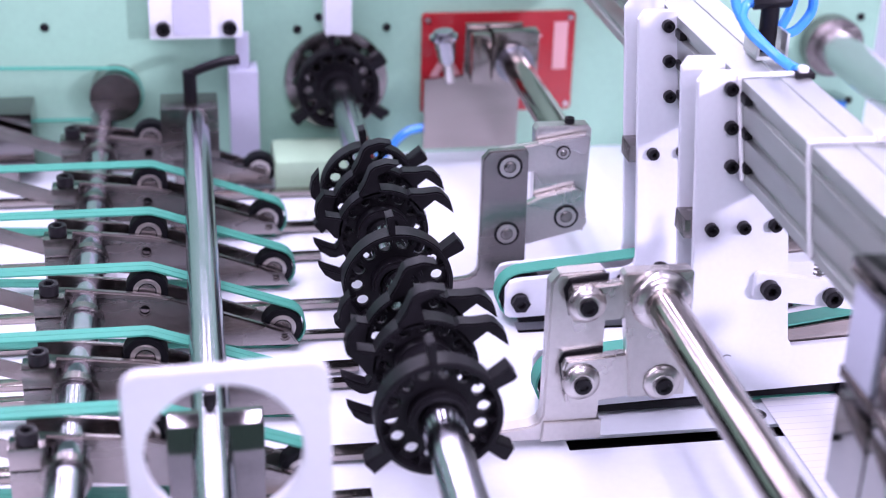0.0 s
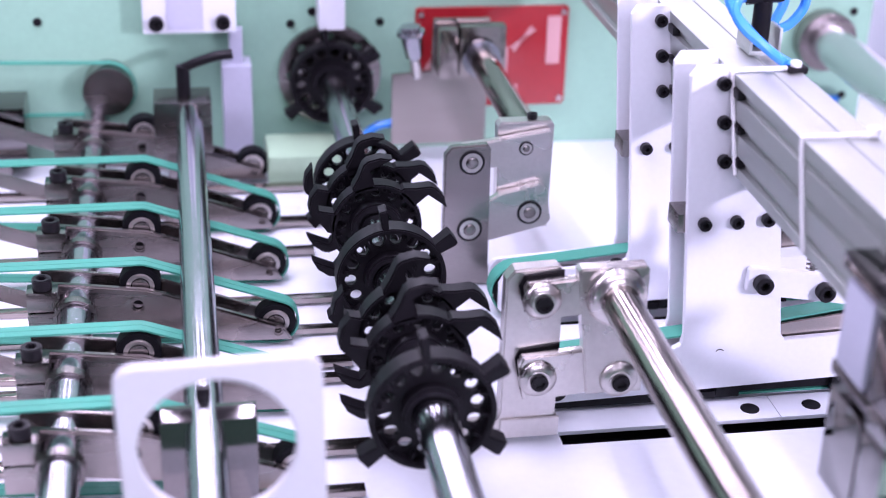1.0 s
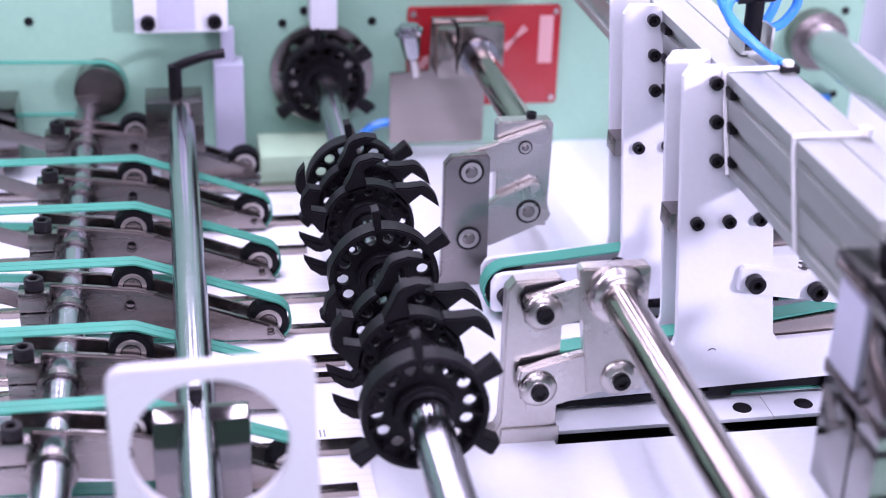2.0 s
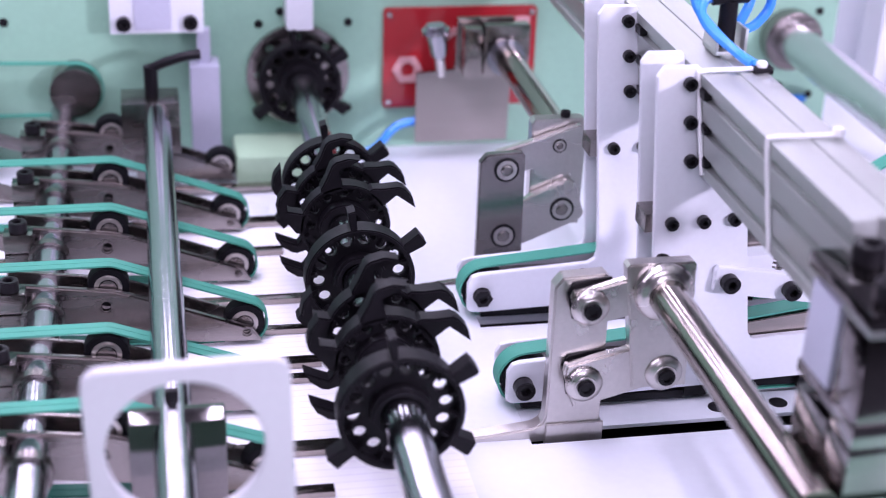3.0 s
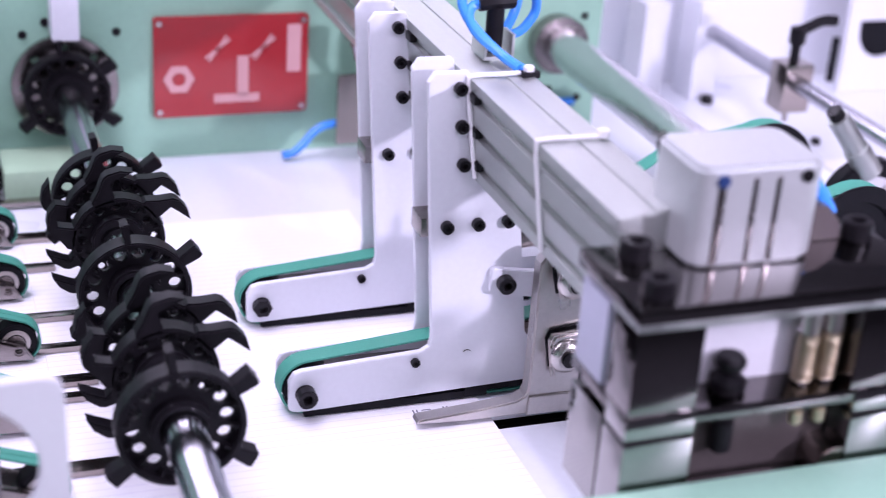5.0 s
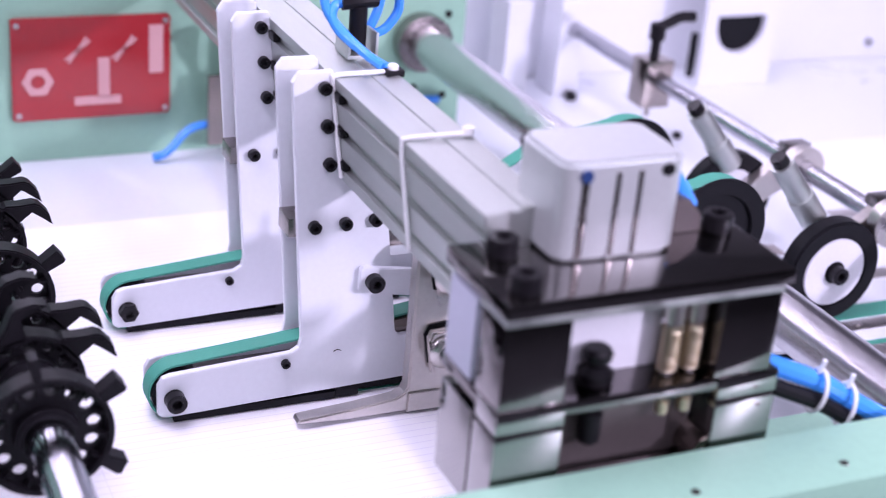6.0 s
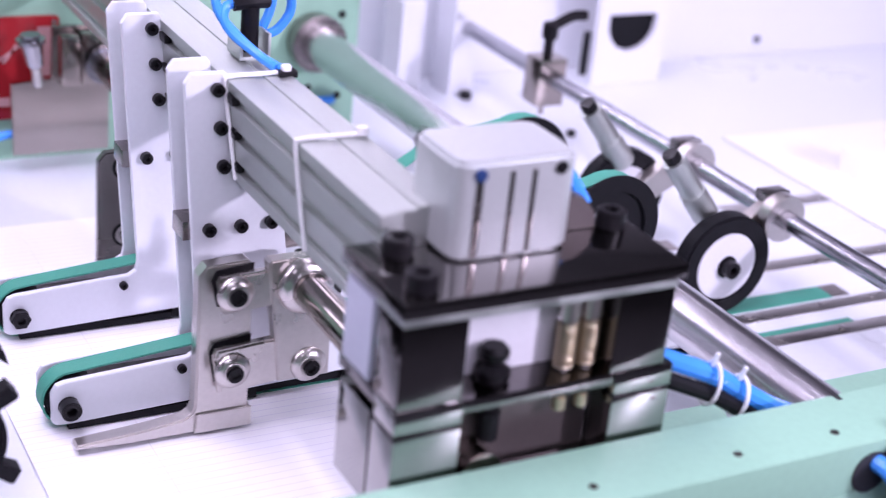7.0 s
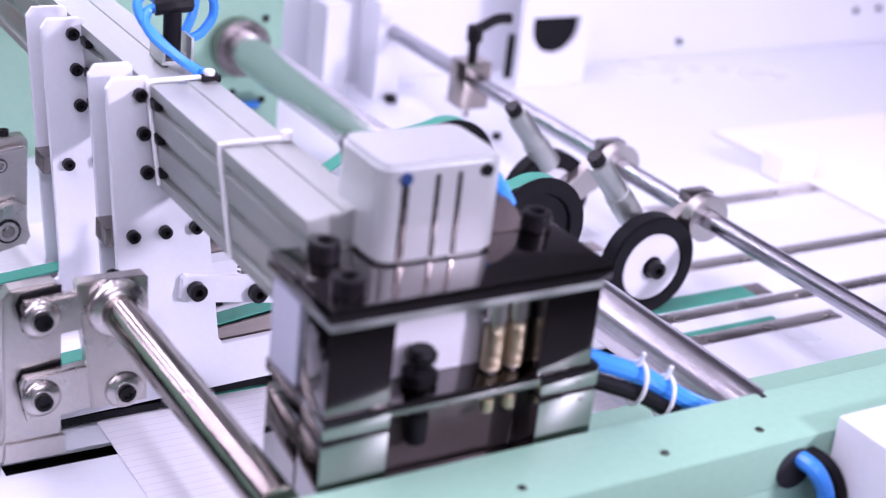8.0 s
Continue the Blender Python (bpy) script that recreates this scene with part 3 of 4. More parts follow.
for x0, x1 in ((0.004, 0.062), (0.214, 0.270)):
    part("joint", box(x0, x1, -0.387, -0.352, 0.190, 0.194, 0), SCREW, unit, "dark joint over the foot")
part("rear_plate", box(0.003, 0.267, -0.3515, -0.28, 0.203, 0.2145, 0.001), SMOKED, unit, "dark rear half of the middle plate")
part("side_block", box(0.003, 0.022, -0.345, -0.285, 0.105, 0.1925, 0.001), FOOT_STEEL, unit, "polished lower side block")
part("back_plate", box(0.0625, 0.205, -0.352, -0.346, 0.2155, 0.2895, 0.0008), LILAC_PALE, unit, "white back plate")
part("lower_back", box(0.066, 0.210, -0.356, -0.350, 0.1285, 0.1895, 0.001), BROWN_STEEL, unit, "browned plate between the feet")
for x in (0.172, 0.194):
    part("stub", rod((x, -0.368, 0.176), (x, -0.368, 0.1895), 0.0062, 16, 0.0015), BRASS, unit, "pale brass stub under the plate")
part("lower_knob", rod((0.103, -0.368, 0.160), (0.103, -0.368, 0.1895), 0.0095, 20, 0.002), BLACK, unit, "black knob under the plate")
cyl = part("cylinder", sheet(arc(0.085, 0, 0.016, 180, 270, 5) + arc(0.170, 0, 0.016, 270, 360, 5) + arc(0.170, 0.052, 0.016, 0, 90, 5) + arc(0.085, 0.052, 0.016, 90, 180, 5), 0, 0.086, bevel=0.004), ALU_LIGHT, unit, "satin aluminium cylinder body", Matrix(((1, 0, 0, 0), (0, 0, 1, -0.318), (0, 1, 0, 0.312), (0, 0, 0, 1))))
for x, w in ((0.090, 0.0032), (0.120, 0.0020), (0.141, 0.0020)):
    part("groove", box(x - w, x + w, -0.3352, -0.3335, 0.315, 0.388, 0.0003), DULL_STEEL, unit, "sensor groove")
for x, m in ((0.090, NAVY), (0.166, SCREW)):
    part("port", rod((x, -0.3370, 0.387), (x, -0.332, 0.387), 0.0055, 16), m, unit, "dark air port plug")
for x, y in ((0.036, -0.306), (0.024, -0.372), (0.245, -0.305)):
    screw(unit, x, y, 0.312, 2.1, UP)
part("knob", turned([(0.0135, 0.2155), (0.0155, 0.219), (0.0155, 0.2265), (0.0080, 0.2320), (0.0080, 0.2345), (0.0125, 0.2380), (0.0132, 0.2440), (0.0100, 0.2480)], 0.103, -0.365, 24), BLACK, unit, "black waisted knob")
for x in (0.172, 0.194):
    spring = tube([(x + 0.0080 * math.cos(k * math.pi / 4), -0.366 + 0.0080 * math.sin(k * math.pi / 4), 0.217 + k * 0.00044) for k in range(96)], 0.0014, 6)
    part("spring", spring, BRASS, unit, "pale brass coil spring")
    part("guide_pin", rod((x, -0.366, 0.204), (x, -0.366, 0.290), 0.0058, 16), NICKEL, unit)
    part("pin_head", rod((x, -0.366, 0.262), (x, -0.366, 0.2895), 0.0088, 20, 0.001), NICKEL, unit, "bright pin head")
part("hose", tube([(0.180, -0.262, 0.386), (0.196, -0.270, 0.376), (0.212, -0.282, 0.352), (0.224, -0.290, 0.330)], 0.0075), BLUE, unit, "blue air hose")
part("top_fitting", rod((0.092, -0.246, 0.370), (0.092, -0.236, 0.388), 0.012, 20, 0.003), BLACK, unit, "black fitting")
part("side_bracket", sheet([(0.188, 0.3122), (0.231, 0.3122), (0.227, 0.328), (0.215, 0.342), (0.204, 0.345), (0.191, 0.336)], -0.304, -0.287), BROWN_STEEL, unit, "brown steel side bracket")

# ---- rollers, press wheels and rods on the delivery side ----
for nm, x, z, r, y0, y1 in (("delivery_roller", 0.424, 0.152, 0.0285, -0.465, 0.745), ("delivery_roller", 0.500, 0.098, 0.025, -0.465, 0.60)):
    rr = thing(nm, "polished chrome delivery roller across the machine", "roller", group="delivery rollers")
    part("roller", rod((x, y0 + 0.02, z), (x, y1, z), r, 64), ROLLER, rr)
    part("journal", rod((x, y0, z), (x, y0 + 0.02, z), r * 0.6, 24), STEEL, rr)
    if y1 > 0.7:
        part("bearing_ring", sheet(circle(x, z, r * 1.55, 40), y1 - 0.03, y1 - 0.001, [circle(x, z, r * 1.02, 40)], 0.002), DULL_STEEL, rr, "steel bearing ring")

WX, WZ = 0.76, 0.12
press_rod = thing("press_rod", "polished thin rod that carries the press wheels", "rod")
part("rod", rod((WX, -0.42, WZ), (WX, 0.93, WZ), 0.0125, 32), CHROME, press_rod)


def press_wheel(y, d=0.0):
    ob = thing("pressing_unit", "black rubber press wheel with a white hub on a clamp arm", "press wheel", (WX, y, 0), "press wheels on the rod")
    cx, cz = -0.084, 0.0672
    tyre = part("tyre", sheet(circle(cx, cz, 0.0668, 56), d - 0.030, d - 0.004, [circle(cx, cz, 0.0435, 48)], 0.003), RUBBER, ob, "black rubber tyre")
    hub = part("hub", rod((cx, d - 0.029, cz), (cx, d - 0.008, cz), 0.0445, 48, 0.001), LILAC_PALE, ob, "white hub disc")
    part("washer", rod((cx, d - 0.0305, cz), (cx, d - 0.0288, cz), 0.0145, 28, 0.0004), SCREW, hub)
    screw(hub, cx, d - 0.0305, cz, 1.7)
    part("arm", sheet(arc(cx, cz, 0.017, 110, 290, 8) + arc(0, WZ, 0.022, -70, 110, 8), -0.006, 0.012, bevel=0.001), NICKEL, ob, "steel clamp arm")
    part("clamp_ring", sheet(circle(0, WZ, 0.031, 36), -0.026, -0.0065, [circle(0, WZ, 0.0127, 32)], 0.001), NICKEL, ob, "round clamp ring")
    part("clamp_cap", box(-0.018, 0.02, -0.004, 0.018, WZ + 0.014, WZ + 0.028, 0.002), DULL_STEEL, ob)
    foot, head = Vector((cx - 0.006, 0.020, cz + 0.050)), Vector((cx - 0.071, 0.020, cz + 0.130))
    post = part("post", rod(foot, head, 0.0150, 24), ALU, ob, "grey spring post")
    part("post_sleeve", rod(foot, foot.lerp(head, 0.45), 0.0172, 24, 0.001), ALU, post)
    part("post_cap", rod(head, head.lerp(foot, -0.12), 0.0105, 20), SCREW, post)
    return ob


for y0, x1 in ((0.013, 0.862), (0.200, 0.72)):
    part("table_belt", box(0.53, x1, y0, y0 + 0.032, -0.0005, 0.0012, 0.0004), TEAL, bed, "teal belt in the table")
    part("belt_recess", box(x1 + 0.0005, x1 + 0.030, y0, y0 + 0.032, -0.0005, 0.0008, 0), STEEL, bed, "steel lip where the belt dips")
part("table_belt", box(0.62, 0.84, -0.052, -0.042, -0.0005, 0.0012, 0.0004), TEAL, bed, "narrow teal belt in the table")
press_wheel(0.047)
press_wheel(0.233, 0.044)
rod_clamp = thing("rod_clamp", "grey steel clamp block with a black ratchet handle on the rod", "rod clamp", (WX, 0.605, WZ))
part("block", box(-0.024, 0.024, -0.022, 0.022, -0.045, 0.03, 0.002), STEEL, rod_clamp)
h2 = part("clamp_handle", rod((0, 0, 0.03), (0, 0, 0.078), 0.0075, 16, 0.001, rod((0, 0, 0.058), (0, 0, 0.084), 0.0125, 20, 0.002)), BLACK, rod_clamp, "black ratchet handle")
part("lever", tube([(0, 0, 0.077), (0.018, 0, 0.084), (0.038, 0, 0.092), (0.062, 0, 0.092)], 0.0085), BLACK, h2)
part("pin", rod((0, 0, -0.065), (0, 0, -0.045), 0.004, 12), STEEL, rod_clamp)
for x in (0.655, 0.755):
    st = thing("bearing_stand", "white enamelled upright stand plate at the rear", "stand", (x, 0.86, 0))
    part("plate", box(-0.022, 0.022, -0.005, 0.06, 0, 0.17, 0.002), WHITE, st)
    screw(st, 0.004, -0.02, 0.0, 1.6, UP)
slot_plate = thing("stop_plate", "white plate with a black half-round opening", "plate", (1.10, 0.86, 0))
part("plate", sheet([(-0.075, 0), (0.075, 0), (0.075, 0.21), (-0.075, 0.21)], -0.006, 0.006, [[(-0.051, 0.129), (0.051, 0.129)] + arc(0, 0.112, 0.051, 0, -180, 16)], 0.001), WHITE, slot_plate)
part("insert", sheet([(-0.06, 0.05), (0.06, 0.05), (0.06, 0.138), (-0.06, 0.138)], 0.008, 0.012), RUBBER, slot_plate, "black insert behind the opening")
part("slot", box(-0.098, -0.086, -0.004, 0.004, 0.02, 0.10, 0.001), RUBBER, slot_plate, "black edge strip")

glue_block = thing("clear_block", "small milky plastic block on the delivery table", "plastic block", (1.225, 0.352, 0.0))
part("body", box(-0.036, 0.036, -0.024, 0.024, 0.0015, 0.046, 0.004), NYLON, glue_block)
table_screw = thing("table_screw", "small black cap screw standing in the white table", "screw", (0.845, 0.635, 0.0))
part("head", rod((0, 0, -0.002), (0, 0, 0.009), 0.0075, 20, 0.001), SCREW, table_screw)
hose_stub = thing("hose_stub", "short clear blue hose end on the green wall", "hose", (0.446, 0.737, 0.046))
part("stub", tube([(-0.018, 0.004, 0.007), (0.0, 0.0, 0.009), (0.016, 0.006, 0.007)], 0.0065), BLUE, hose_stub)
for x, z in ((1.485, 0.030), (1.966, 0.072), (2.034, 0.074)):
    part("cover_bolt", rod((x, 0.955, z), (x, 0.9622, z), 0.0065, 16, 0.001), SCREW, cover, "dark bolt in the cover")

# ---- things on the far side wall ----
board = thing("warning_board", "red acrylic board with white pictograms on the green wall", "board", (-0.186, 0.739, 0.0635))
part("panel", sheet([(0.0, 0.004), (0.004, 0.0), (0.217, 0.0), (0.221, 0.004), (0.221, 0.143), (0.217, 0.147), (0.004, 0.147), (0.0, 0.143)], -0.004, 0.004, bevel=0.0006), RED, board)
part("nut_mark", sheet(circle(0.035, 0.057, 0.022, 6), -0.0062, -0.0042, [circle(0.035, 0.057, 0.010, 16)], 0), MARK, board, "white hexagon mark")
for x0, x1, z0, z1 in ((0.118, 0.134, 0.03, 0.088), (0.085, 0.150, 0.020, 0.032), (0.190, 0.210, 0.062, 0.132)):
    part("bar", box(x0, x1, -0.0062, -0.0042, z0, z1, 0), MARK, board, "white printed bar")
for x, z in ((0.09, 0.10), (0.155, 0.10)):
    for a in (38, 55):
        part("stroke", box(-0.022, 0.022, -0.0062, -0.0042, -0.0016, 0.0016, 0), MARK, board, at=pose(x, 0, z, 0, -a, 0))
for x, z in ((0.008, 0.009), (0.213, 0.009), (0.213, 0.138), (0.008, 0.138)):
    part("screw", rod((x, -0.007, z), (x, -0.004, z), 0.004, 12), NICKEL, board)
for x, z in ((-0.36, 0.19), (-0.235, 0.19), (-0.235, 0.063), (-0.36, 0.063), (-0.33, 0.207), (0.42, 0.075), (0.47, 0.19), (0.47, 0.06), (-0.7, 0.2), (-0.75, 0.06)):
    part("hole", rod((x, 0.7445, z), (x, 0.742, z), 0.006, 14, 0.0008), SCREW, far_frame, "dark bolt in the wall")
head_box = thing("sensor_box", "white box with a grey panel and black bolts", "box", (-0.498, 0.72, 0.193))
part("body", box(-0.062, 0.062, -0.02, 0.025, 0, 0.13, 0.003), WHITE, head_box)
part("grey_panel", box(-0.030, 0.018, -0.023, -0.0202, 0.006, 0.12, 0.001), LILAC, head_box, "grey front panel")
for x in (-0.044, 0.044):
    screw(head_box, x, -0.02, 0.016, 1.5)
block = thing("wall_block", "grey lilac painted block at the wall", "block", (-0.437, 0.72, 0))
part("body", box(-0.02, 0.02, -0.02, 0.024, 0.0, 0.145, 0.002), LILAC, block)
part("stem", box(-0.009, 0.009, -0.006, 0.010, 0.145, 0.193, 0.001), LILAC, block)
green_box = thing("shaft_support", "pale green support block under the shaft", "support block", (RX - 0.045, 0.66, 0))
part("body", box(-0.05, 0.05, -0.04, 0.05, 0, 0.042, 0.008), MINT_PALE, green_box)
arm_bracket = thing("flange_bracket", "white bracket fixed above the shaft flange", "bracket", (RX, 0.70, 0))
part("body", box(-0.018, 0.018, -0.004, 0.044, RZ + 0.075, 0.32, 0.002), WHITE, arm_bracket)
pul = thing("wall_pulley", "grey belt pulley on the green wall", "pulley", (-0.611, 0.70, 0.112))
part("disc", rod((0, 0, 0), (0, 0.044, 0), 0.034, 32, 0.002), DULL_STEEL, pul)
part("belt", band([(-0.6, 0.05)] + arc(0, 0, 0.036, 100, -90, 14) + [(-0.6, -0.03)], 0.014, 0.024, 0.002), TEAL, pul, "teal fabric belt")
drive = thing("drive_box", "dark grey drive box beside the wall", "drive box", (-0.775, 0.70, 0))
part("body", box(-0.055, 0.055, -0.03, 0.04, 0.02, 0.105, 0.006), SMOKED, drive)
part("foot", box(-0.03, 0.03, -0.02, 0.03, 0, 0.02, 0.002), DULL_STEEL, drive)

valve = thing("air_fitting", "black air fitting with looping blue hoses on the beam", "air fitting", (0.042, 0.055, 0.3672))
part("base", box(-0.014, 0.018, -0.018, 0.018, 0, 0.004, 0.0008), ALU, valve, "small steel mount")
for x in (-0.014, 0.015):
    part("mount_side", box(x, x + 0.003, -0.018, 0.018, 0.004, 0.026, 0.0006), ALU, valve, "steel mount side")
part("body", rod((0.002, 0, 0.0045), (0.002, 0, 0.050), 0.009, 20), BLACK, valve)
part("elbow", tube([(-0.016, 0.002, 0.054), (0.002, 0, 0.056), (0.020, 0.002, 0.056)], 0.0095), BLACK, valve, "black elbow")
part("foot_plug", box(0.004, 0.022, -0.078, -0.055, 0.0005, 0.007, 0.001), BLACK, valve, "black plug")
for pts in (
    [(-0.012, 0.002, 0.052), (-0.022, 0.002, 0.050), (-0.027, -0.004, 0.040), (-0.022, -0.014, 0.028), (-0.010, -0.030, 0.017), (0.002, -0.050, 0.009), (0.010, -0.068, 0.006)],
    [(-0.010, 0.006, 0.058), (-0.022, 0.010, 0.064), (-0.032, 0.006, 0.056), (-0.028, -0.002, 0.040), (-0.016, -0.020, 0.024), (-0.002, -0.044, 0.011), (0.005, -0.066, 0.007)],
    [(0.020, 0.002, 0.056), (0.034, 0.006, 0.064), (0.048, 0.012, 0.056), (0.050, 0.014, 0.038), (0.036, 0.010, 0.022), (0.019, 0.004, 0.018)],
    [(0.014, 0.008, 0.062), (0.024, 0.018, 0.078), (0.034, 0.022, 0.064), (0.030, 0.018, 0.040), (0.018, 0.010, 0.022)],
):
    part("hose", tube(pts, 0.0048), BLUE, valve, "blue hose loop")
hose2 = thing("air_hose", "blue and black air hoses tied with white straps", "hose")
part("hose", tube([(0.262, -0.33, 0.205), (0.298, -0.345, 0.192), (0.348, -0.355, 0.172), (0.385, -0.36, 0.150), (0.43, -0.365, 0.125), (0.48, -0.365, 0.106)], 0.0095), BLUE, hose2)
part("black_hose", tube([(0.262, -0.335, 0.188), (0.298, -0.352, 0.174), (0.348, -0.362, 0.154), (0.385, -0.367, 0.132), (0.42, -0.37, 0.108)], 0.008), RUBBER, hose2, "black hose")
for (x, y, z) in ((0.345, -0.358, 0.165), (0.378, -0.362, 0.147)):
    part("strap", tube([(x + 0.006 * math.cos(a) * 0.6, y + 0.016 * math.sin(a) * 0.9, z + 0.021 * math.cos(a)) for a in (2 * math.pi * k / 8 for k in range(8))], 0.002, 6, closed=True), NYLON, hose2, "white nylon strap")
    part("strap_tail", tube([(x, y, z + 0.018), (x + 0.002, y - 0.003, z + 0.032)], 0.0025, 6), NYLON, hose2)
front_hose = thing("air_hose", "blue and black hoses hanging out of the frame opening", "hose")
# No hole is cut: a dark disc paints the opening's shade.
part("opening", rod((0.448, -0.4765, 0.118), (0.448, -0.474, 0.118), 0.021, 32, 0), PIT_SHADE, near_frame, "dark disc for the shade in the cable opening")
part("hose", tube([(0.452, -0.470, 0.128), (0.458, -0.492, 0.122), (0.470, -0.500, 0.095), (0.478, -0.500, 0.04), (0.480, -0.500, -0.2)], 0.0085), BLUE, front_hose)
part("black_hose", tube([(0.462, -0.470, 0.130), (0.474, -0.492, 0.122), (0.486, -0.502, 0.09), (0.492, -0.502, 0.04), (0.494, -0.502, -0.2)], 0.0085), RUBBER, front_hose, "black hose")
junction = thing("junction_box", "pale grey box fixed to the green frame", "junction box", (0.58, -0.5255, 0))
part("body", box(-0.09, 0.14, -0.05, 0.05, -0.1, 0.165, 0.004), WHITE, junction)
for x in (0.16, 0.31, 0.42):
    part("frame_screw", rod((x, -0.45, 0.149), (x, -0.45, 0.1512), 0.0042, 14, 0.0005), DULL_STEEL, near_frame, "small dark screw")

# near rail and its unit, set to their true distance
NEAR = Vector((-0.50, -1.29, 0.823))
for ob in (near_frame, unit, hose2, front_hose, junction):
    ob.matrix_basis = Matrix.Translation(NEAR) @ Matrix.Scale(0.955, 4) @ Matrix.Translation(-NEAR) @ ob.matrix_basis

# ---- grippers ----
PIV_X, LEN = -0.0705, 0.080
GRIP_Z = {True: 0.0775, False: 0.0715}


def dome(x, y, z, r, h, bm=None):
    """A domed washer that swells towards the near side from its seat at y."""
    b = turned([(r, 0), (r, h * 0.22), (r * 0.93, h * 0.45), (r * 0.78, h * 0.72), (r * 0.62, h * 0.86), (r * 0.60, h), (r * 0.50, h)], 0, 0, 36)
    b.transform(Matrix.Translation((x, y, z)) @ pose(0, 0, 0, 90, 0, 0))
    return merged(bm, b) if bm is not None else b


def gripper_bar(ob, x, start, end, collar):
    """The round bar with its rolled collar, from the block outwards."""
    s = 1 if end > start else -1
    part("bar", rod((x, start, 0.092), (x, end, 0.092), 0.0185, 64), STEEL, ob, "round steel bar")
    b = turned([(collar * 0.97, 0), (collar * 1.03, 0.0025), (collar * 1.04, 0.0055), (collar, 0.0090), (collar * 0.91, 0.0120), (collar * 0.80, 0.0138), (0.0200, 0.0150), (0.0188, 0.0165)], 0, 0, 48)
    b.transform(Matrix.Translation((x, start, 0.092)) @ pose(0, 0, 0, -90 * s, 0, 0))
    part("bar_collar", b, NICKEL, ob, "polished rolled collar")


FOOT = [(0.024, -0.050), (0.026, -0.052), (0.026, -0.0735), (-0.10, -0.0735), (-0.152, -0.0705), (-0.150, -0.066), (-0.09, -0.0620), (-0.044, -0.0570), (-0.0355, -0.0520), (-0.0325, -0.0450), (-0.032, -0.02)]


def near_gripper(y):
    """Shaft block with two swinging links that hold an upright finger with a pointed foot."""
    ob = thing("gripper", "nickel plated gripper finger on swinging links and a round bar", "gripper", (PIV_X, y, GRIP_Z[True]), "grippers")
    part("block", sheet([(-0.031, -0.016), (0.024, -0.016), (0.022, 0.117), (0.019, 0.120), (-0.044, 0.120), (-0.047, 0.117)], -0.0300, -0.0135, bevel=0.0015), NICKEL, ob, "nickel plated shaft block")
    part("lug", box(-0.030, 0.010, -0.0133, 0.002, 0.040, 0.108, 0.001), NICKEL, ob, "lug behind the block")
    screw(ob, -0.004, -0.006, 0.108, 1.0, UP)
    gripper_bar(ob, -0.010, -0.0300, -0.392, 0.0290)
    low = [(-0.091, -0.026), (-0.099, 0.014), (-0.096, 0.0225), (-0.034, 0.0305), (0.010, 0.020), (0.014, 0.0), (0.006, -0.012), (-0.010, -0.0155), (-0.087, -0.0275)]
    high = [(-0.090, -0.021), (-0.097, 0.010), (-0.094, 0.0165), (-0.033, 0.0240), (-0.033, -0.0165), (-0.087, -0.0230)]
    links = []
    for shape, dz, pivots in ((low, 0.0, (-LEN, 0)), (high, 0.0845, (-LEN,))):
        lk = part("link", sheet(shape, -0.026, -0.0142, bevel=0.0024), NICKEL, ob, "nickel plated link", Matrix.Translation((0, 0, dz)))
        for x in pivots:
            seat = -0.026 if x else -0.030
            w = part("pivot", dome(x, seat, 0, 0.0190, 0.0085), NICKEL, lk, "polished domed pivot washer")
            screw(w, x, seat - 0.0086, 0, 0.92, mesh=PIVOT_MESH)
        links.append((lk, (0, 0, dz)))
    shape = [(-0.032, 0.100), (-0.024, 0.110), (0.018, 0.112), (0.024, 0.106)] + FOOT
    fg = part("finger", sheet(shape, -0.012, 0.006, bevel=0.0018), NICKEL, ob, "nickel plated finger with a pointed foot", Matrix.Translation((-LEN, 0, 0)))
    # Black sheets on the finger paint the shaded gap round each link.
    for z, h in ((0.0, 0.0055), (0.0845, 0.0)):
        part("pocket_shade", sheet([(-0.0135, z - 0.018), (-0.0200, z + 0.010 + h), (-0.0150, z + 0.0205 + h), (0.0235, z + 0.0250 + h), (0.0235, z - 0.018)], -0.0138, -0.0122, bevel=0), SCREW, fg, "dark sheet for the shade behind the link")
    part("foot_block", sheet([(-0.033, -0.0735), (0.0275, -0.0735), (0.0275, -0.052), (-0.031, -0.052)], -0.0150, -0.0122, bevel=0.0008), NICKEL, fg, "stepped foot plate")
    return ob, links, fg


def recessed_bolt(parent, x, y, z, r):
    """A flush bolt in a dark ring, seen from the near side."""
    ring = part("bolt_ring", rod((x, y - 0.0012, z), (x, y + 0.002, z), r, 36, 0.0003), SCREW, parent, "dark recessed ring")
    part("bolt_head", sheet(circle(x, z, r * 0.80, 32), y - 0.0022, y - 0.0013, [circle(x, z, r * 0.50, 24)], 0.0003), NICKEL, ring, "bright bolt rim")
    part("bolt_core", dome(x, y - 0.0012, z, r * 0.47, 0.0022), DULL_STEEL, ring, "flush bolt core")


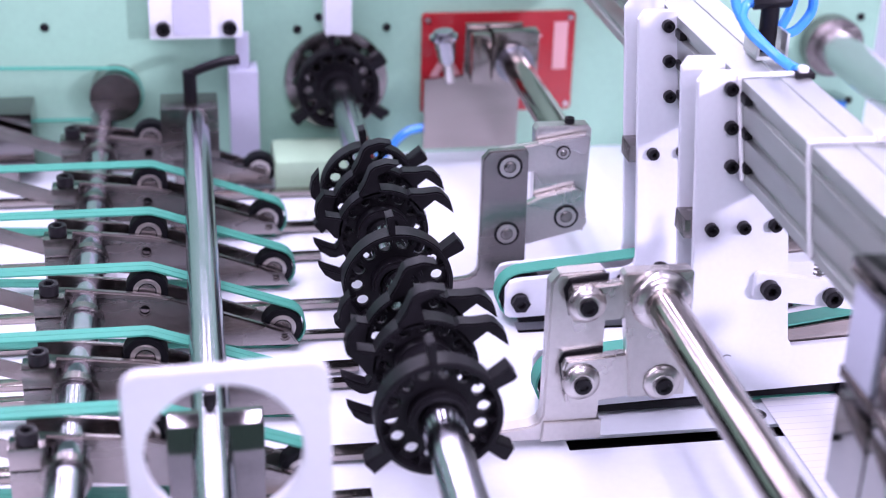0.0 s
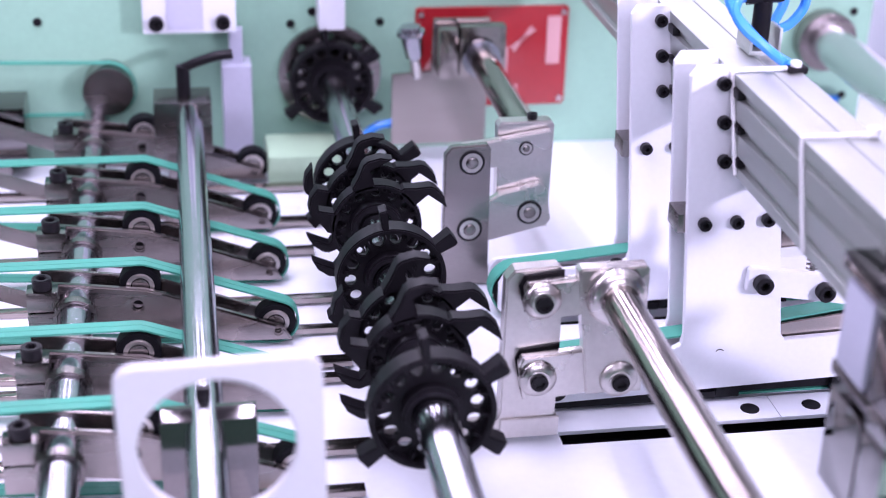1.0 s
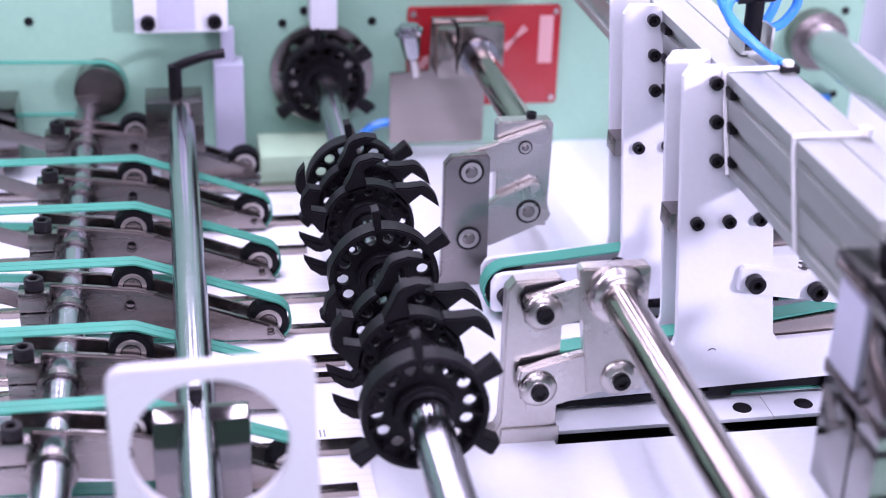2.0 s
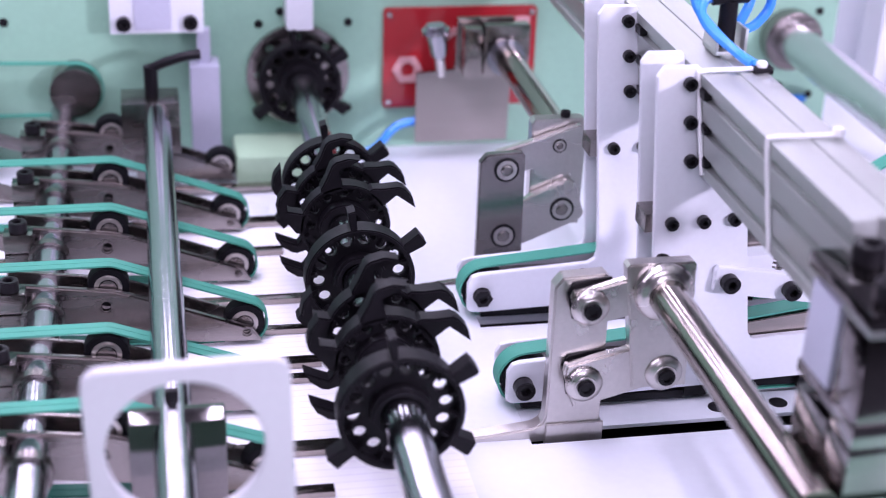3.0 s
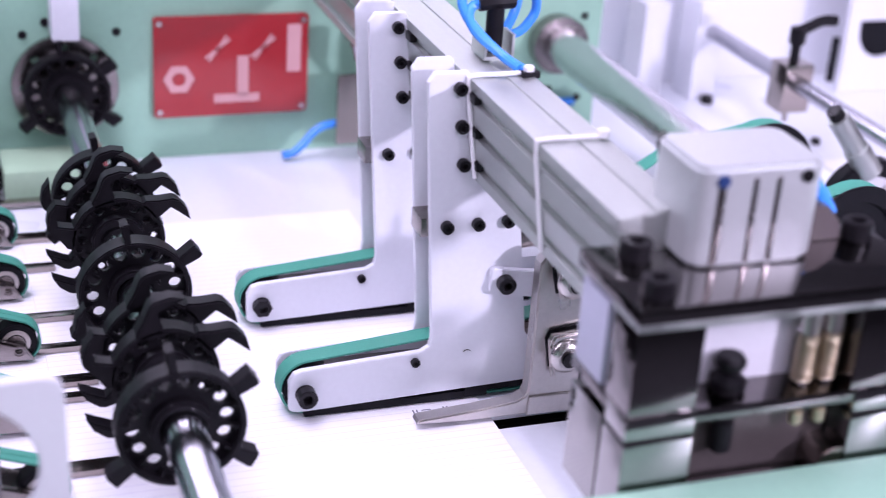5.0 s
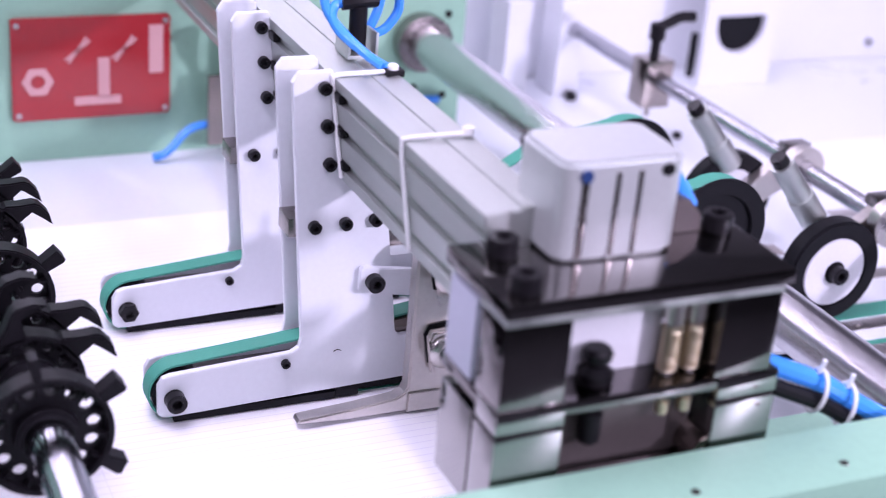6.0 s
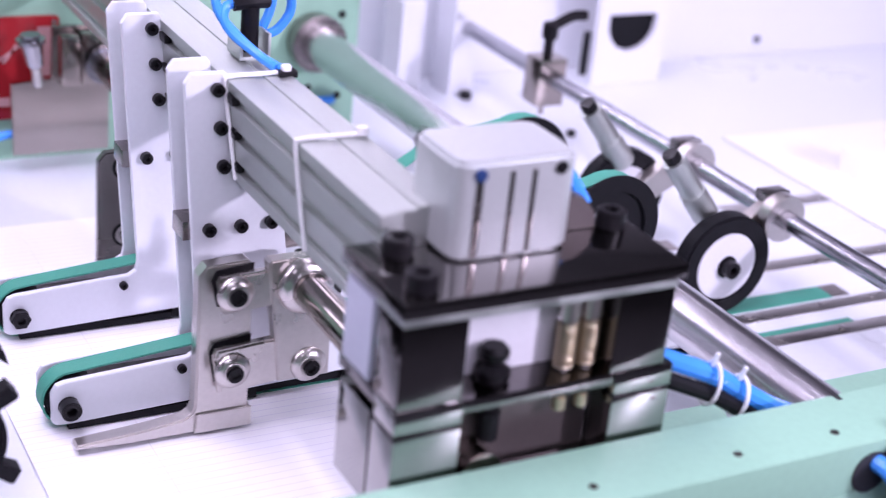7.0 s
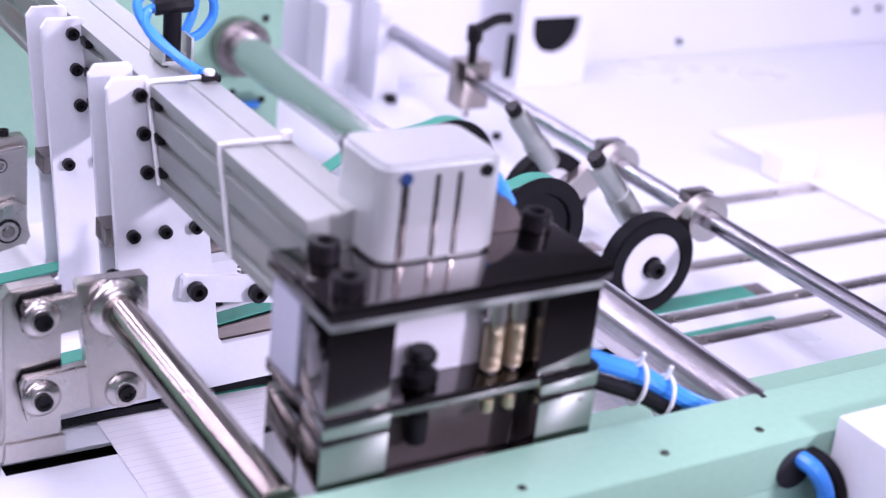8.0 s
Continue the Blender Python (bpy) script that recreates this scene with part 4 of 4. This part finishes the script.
def far_gripper(y):
    """The same gripper turned round: finger in front, then two slanting links, the block behind them."""
    ob = thing("gripper", "dull nickel gripper finger turned towards the rear on slanting links", "gripper", (PIV_X, y, GRIP_Z[False]), "grippers")
    part("block", sheet([(-0.044, -0.008), (0.019, -0.008), (0.021, 0.122), (0.017, 0.127), (-0.042, 0.127), (-0.046, 0.122)], 0.0165, 0.036, bevel=0.0015), NICKEL, ob, "nickel plated shaft block")
    screw(ob, -0.004, 0.026, 0.127, 0.9, UP)
    gripper_bar(ob, 0.0, 0.036, 0.40, 0.0255)
    low = [(-0.080, -0.012), (-0.0391, 0.0194), (0.0035, 0.0373), (0.0150, 0.0325), (0.0277, -0.0065), (0.0250, -0.0130), (0.0179, -0.0172), (-0.0355, -0.0399), (-0.079, -0.055)]
    high = [(-0.075, -0.005), (-0.042, 0.0042), (0.0237, 0.0256), (0.0290, 0.0210), (0.0300, 0.0050), (0.0220, -0.0090), (-0.036, -0.030), (-0.070, -0.036)]
    turn = Matrix.Rotation(radians(6.5), 2)
    links = []
    for shape, (x, z), r in ((low, (-0.0062, 0.0167), 0.0150), (high, (-0.0143, 0.0985), 0.0085)):
        flat = [(px * turn[0][0] + pz * turn[1][0], -px * turn[1][0] + pz * turn[0][0]) for px, pz in shape]
        lk = part("link", sheet(flat, 0.0056, 0.0162, bevel=0.0018), NICKEL, ob, "nickel plated link", Matrix.Translation((x, 0, z)))
        recessed_bolt(lk, 0, 0.0056, 0, r)
        links.append((lk, (x, 0, z)))
    shape = [(-0.032, 0.094), (-0.024, 0.104), (0.018, 0.106), (0.022, 0.100)] + FOOT
    fg = part("finger", sheet(shape, -0.006, 0.0052, bevel=0.0018), DULL_STEEL, ob, "nickel plated finger with a pointed foot", Matrix.Translation((-LEN, 0, 0)))
    for z in (0.0, 0.0845):
        recessed_bolt(fg, 0, -0.006, z, 0.0150)
    return ob, links, fg


grip_near = near_gripper(-0.036)
grip_far = far_gripper(0.30)
part("end_bracket", sheet([(-0.118, -0.044), (0.016, -0.044), (0.018, 0.138), (-0.062, 0.138), (-0.064, 0.064), (-0.118, 0.060)], 0.385, 0.393, bevel=0.001), STEEL, grip_far[0], "brushed steel end bracket")
part("clamp", box(-0.028, 0.036, 0.36, 0.384, 0.062, 0.134, 0.003), STEEL, grip_far[0], "steel end clamp")
part("clamp_wing", box(-0.058, -0.032, 0.355, 0.384, 0.062, 0.132, 0.004), STEEL, grip_far[0], "steel clamp wing")
part("end_collar", rod((0, 0.342, 0.092), (0, 0.359, 0.092), 0.0265, 40, 0.005), CHROME, grip_far[0], "polished collar")
part("hose", tube([(x + 0.0285, y - 0.30, z - 0.0715) for x, y, z in ((-0.222, 0.700, 0.010), (-0.206, 0.700, 0.013), (-0.191, 0.700, 0.026), (-0.178, 0.700, 0.042), (-0.162, 0.700, 0.052), (-0.135, 0.700, 0.056))], 0.006), BLUE, grip_far[0], "blue air hose")
knob = part("knob", rod((-0.090, 0.365, 0.088), (-0.096, 0.365, 0.130), 0.0105, 24, 0.004, rod((-0.0955, 0.365, 0.118), (-0.097, 0.365, 0.136), 0.0195, 24, 0.006), 0.0165), CHROME, grip_far[0], "tapered bright knob")
part("spindle", rod((-0.084, 0.378, 0.060), (-0.090, 0.365, 0.090), 0.007, 16), NICKEL, knob)


# ---- printed sheets ----
def printed_sheet():
    ob = thing("paper_sheet", "flat white carton sheet printed with fine ruled lines", "paper sheet", group="sheets on the table")
    part("sheet", box(-0.545, 0, -0.28, 0.508, 0.0020, 0.0034, 0), PAPER, ob)
    part("crease", box(-0.5449, -0.0001, 0.079, 0.0795, 0.0034, 0.0036, 0), INK, ob, "printed line")
    part("fold_line", box(-0.43, -0.4293, -0.28, 0.508, 0.0034, 0.0036, 0), INK, ob, "perforated fold line")
    for x in (-0.0765, -0.0725, -0.0430, -0.0390):
        part("mark", box(x, x + 0.0016, -0.021, -0.008, 0.0034, 0.0036, 0), DARK_INK, ob, "small printed mark")
    for y in (-0.017, -0.011):
        part("mark", box(-0.0665, -0.0565, y, y + 0.0016, 0.0034, 0.0036, 0), DARK_INK, ob, "small printed mark")
    return ob


sheet_first, sheet_second = printed_sheet(), printed_sheet()


# ---- motion of the things ----
CARRIAGE = [(0, -0.0705), (0.5, -0.095), (1, -0.107), (1.5, -0.1085), (3, -0.0285), (3.5, 0.0262), (4, 0.0835), (4.5, 0.138), (5, 0.1855), (5.75, 0.205), (6.5, 0.142), (7, 0.074), (7.5, 0.0065), (8, -0.042)]
SHEET = [(0, -0.570), (3.0, -0.228), (3.5, -0.170), (4.0, -0.108), (4.5, -0.037), (7.5, 0.423), (8, 0.500)]
SWING = [(0, 2.4), (1.1, 2.4), (1.45, -6.6), (4.0, -6.0), (4.45, 2.6), (8, 2.6)]


def motions():
    for (ob, links, fg), y in ((grip_near, -0.036), (grip_far, 0.30)):
        walk(ob, [(t, pose(x, y, GRIP_Z[y < 0])) for t, x in CARRIAGE])
        for lk, at in links:
            walk(lk, [(t, pose(*at, 0, a, 0)) for t, a in SWING])
        walk(fg, [(t, pose(-LEN * math.cos(radians(a)), 0, LEN * math.sin(radians(a)))) for t, a in SWING])
    walk(sheet_first, [(t, pose(0.068 + 0.545 + 0.147 * t, 0.05, 0)) for t in (0, 8)])
    walk(sheet_second, [(t, pose(x, 0, 0)) for t, x in SHEET])


motions()
